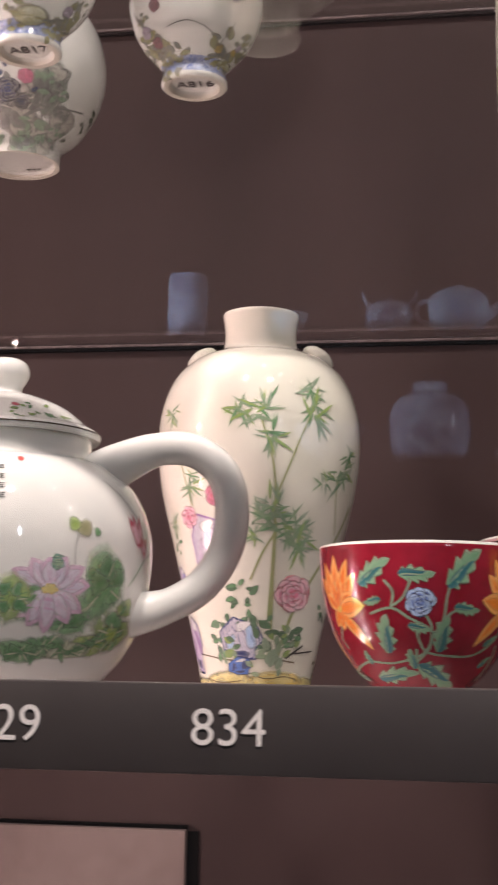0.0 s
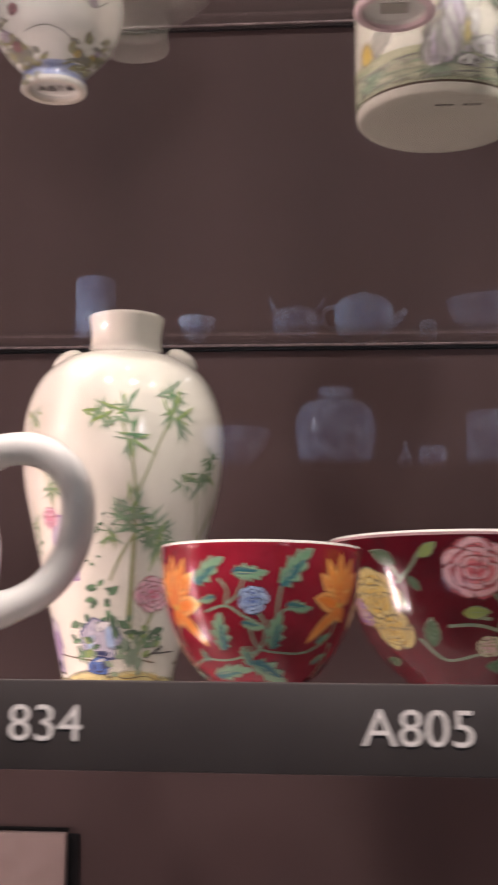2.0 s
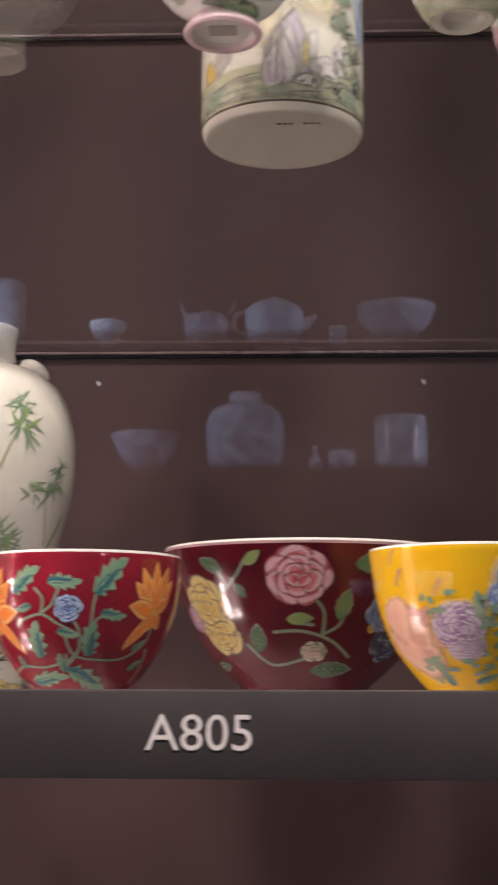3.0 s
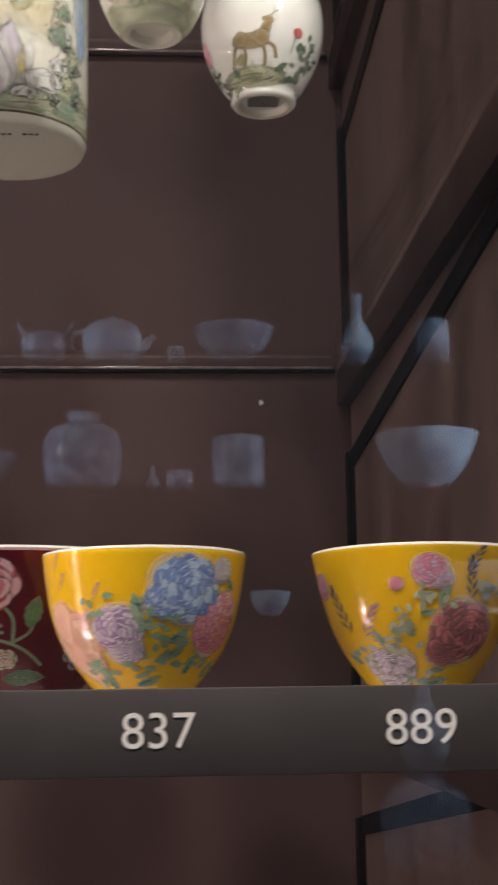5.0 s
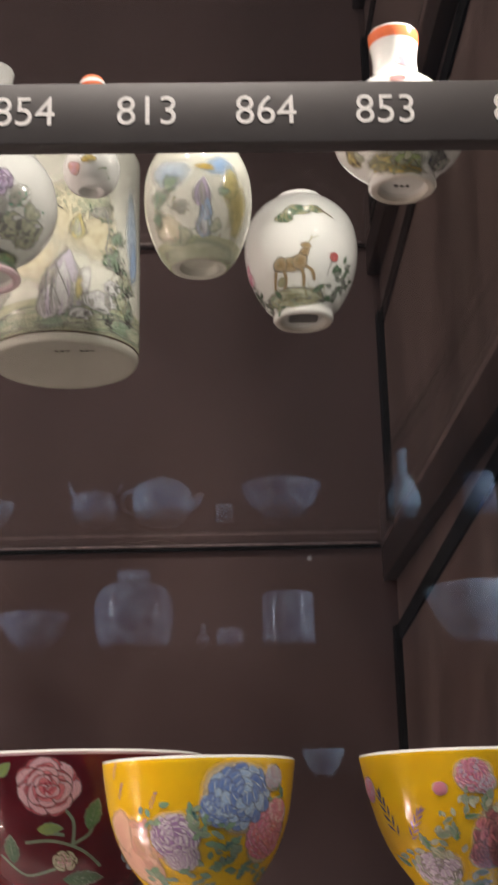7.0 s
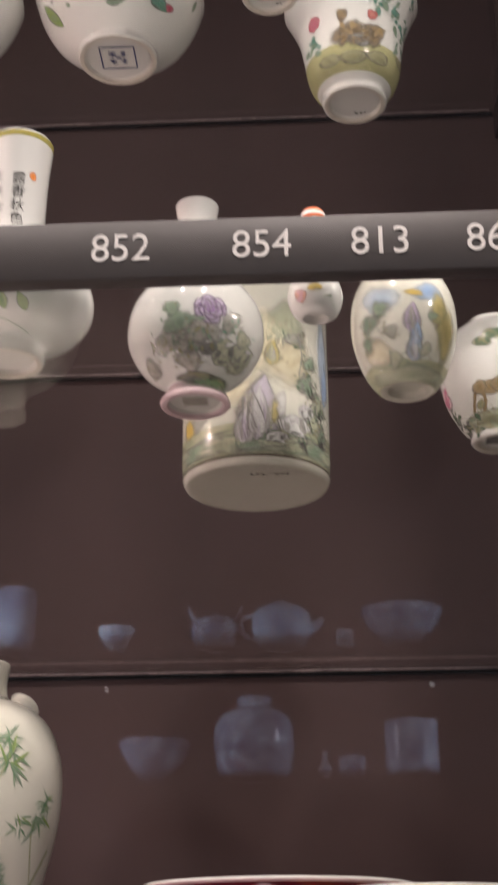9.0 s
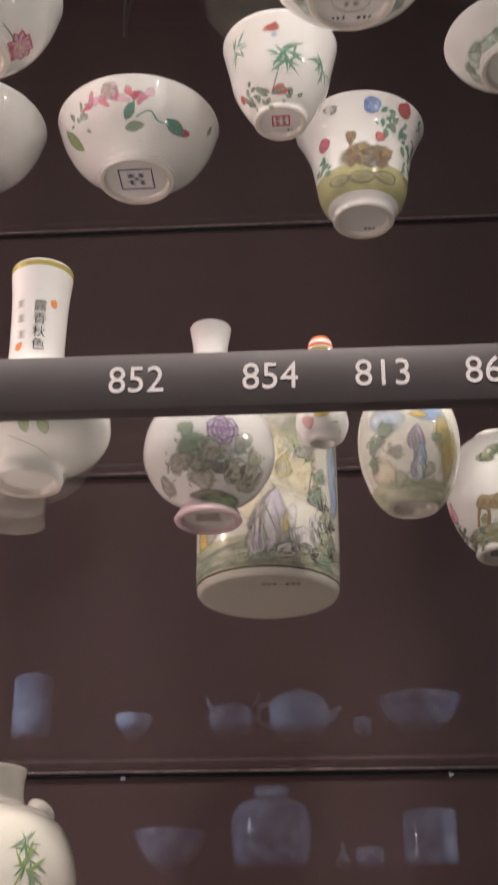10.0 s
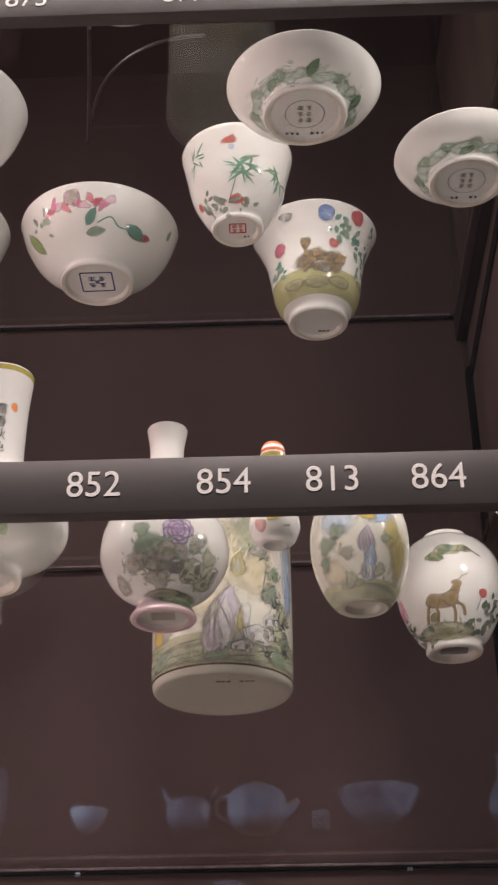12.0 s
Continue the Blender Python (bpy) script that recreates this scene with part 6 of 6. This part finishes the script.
BW = "blue-and-white porcelain %s in the showcase opposite"
GHOSTS = [
    ("dish", -0.228, 2.467, 0.065, 0.074, "bowl", PALEBLUE), ("pot", 0.108, 2.464, 0.083, 0.118, "pot", BLUEWHITE), ("teapot", 0.332, 2.457, 0.102, 0.158, "pot", PALEBLUE),
    ("cup", 0.544, 2.461, 0.031, 0.056, "cylinder", PALEBLUE), ("bowl", 0.738, 2.459, 0.139, 0.120, "bowl", BLUEWHITE), ("brush_pot", -0.576, 2.438, 0.069, 0.213, "cylinder", BLUEWHITE),
    ("bowl", -0.090, 2.035, 0.120, 0.120, "bowl", BLUEWHITE), ("jar", 0.237, 2.036, 0.134, 0.259, "jar", BLUEWHITE), ("bottle", 0.466, 2.035, 0.026, 0.083, "bottle", PALEBLUE),
    ("cup", 0.554, 2.031, 0.046, 0.065, "cylinder", BLUEWHITE), ("brush_pot", 0.749, 2.010, 0.088, 0.176, "cylinder", BLUEWHITE), ("cup", 0.847, 1.625, 0.069, 0.083, "bowl", PALEBLUE),
    ("cup", 0.627, 1.672, 0.056, 0.056, "bowl", BLUEWHITE), ("bowl", 1.382, 2.058, 0.176, 0.185, "bowl", PALEBLUE), ("bottle", 1.337, 1.128, 0.083, 0.315, "bottle", BLUEWHITE),
    ("jar", 1.334, 0.826, 0.148, 0.300, "jar", BLUEWHITE), ("bowl", 1.561, 1.599, 0.139, 0.167, "bowl", PALEBLUE), ("bottle", 1.157, 2.474, 0.056, 0.241, "bottle", PALEBLUE),
    ("cup", 1.417, 2.455, 0.056, 0.148, "cylinder", BLUEWHITE),
]
ghosts = []
for kind, x, z, r, h, shape, mat in GHOSTS:
    ghosts.append(ghost(kind, x, z, r, h, shape, mat, BW % kind.replace("_", " "), kind.replace("_", " ")))

# the teapot's spout and handle, and the small pot's two upright ears
tp = ghosts[2]
part("handle", tube(spline([(-0.08, 0, 0.03), (-0.13, 0, 0.05), (-0.13, 0, 0.10), (-0.08, 0, 0.115)]), [0.009] * 19), PALEBLUE, tp)
part("spout", tube(spline([(0.07, 0, 0.05), (0.10, 0, 0.06), (0.125, 0, 0.085), (0.14, 0, 0.10)]), [0.024 - 0.0008 * i for i in range(19)]), PALEBLUE, tp)
for sx in (-1, 1):
    part("ear", tube(spline([(0.055 * sx, 0, 0.085), (0.08 * sx, 0, 0.115), (0.092 * sx, 0, 0.150)]), [0.013 - 0.0008 * i for i in range(13)]), BLUEWHITE, ghosts[1])

for sz, x0, x1 in ((2.445, -0.8, 1.8), (2.015, -0.4, 1.8), (1.60, 0.4, 1.8), (1.115, 1.0, 1.8), (0.81, 1.0, 1.8)):
    low = sz + 0.008
    slab("plain_shelf", x0, x1, -4.599, OY + 0.20, low - 0.012, low, SHELF_GLASS, "clear glass shelf in the showcase opposite", "shelf")
    for g in ghosts:
        if abs(g.location.z - sz) < 0.09:
            g.location.z = low + 0.001
for lx, watts in ((-1.15, 70.0), (2.25, 76.0)):
    lamp("opposite_case_light", 0.22, 0.60, watts, (0.82, 0.90, 1.0), (lx, OY + 0.80, 2.45), (0.3, OY, 2.3), 170)

# two small downlights over the lower shelf of the showcase opposite
GLOW = bpy.data.materials.new("lamp_glow")
GLOW.use_nodes = True
GLOW.node_tree.nodes["Principled BSDF"].inputs["Emission Color"].default_value = (0.8, 0.9, 1.0, 1)
GLOW.node_tree.nodes["Principled BSDF"].inputs["Emission Strength"].default_value = 0.8
for x in (-0.256, 0.827):
    dl = new("downlight")
    dl.location = (x, OY, 2.324)
    tagged(dl, "small round spotlight on a rod in the showcase opposite", "spotlight", "small spotlights")
    part("lens", lathe([(0.0, -0.010), (0.006, -0.008), (0.009, 0.0), (0.006, 0.006), (0.0, 0.008)], 16), GLOW, dl, "glowing lens")
    bm = bmesh.new()
    box(bm, -0.0012, 0.0012, -4.6 - OY, -0.004, 0.004, 0.0065)
    part("rod", bm, DARKBAR, dl)
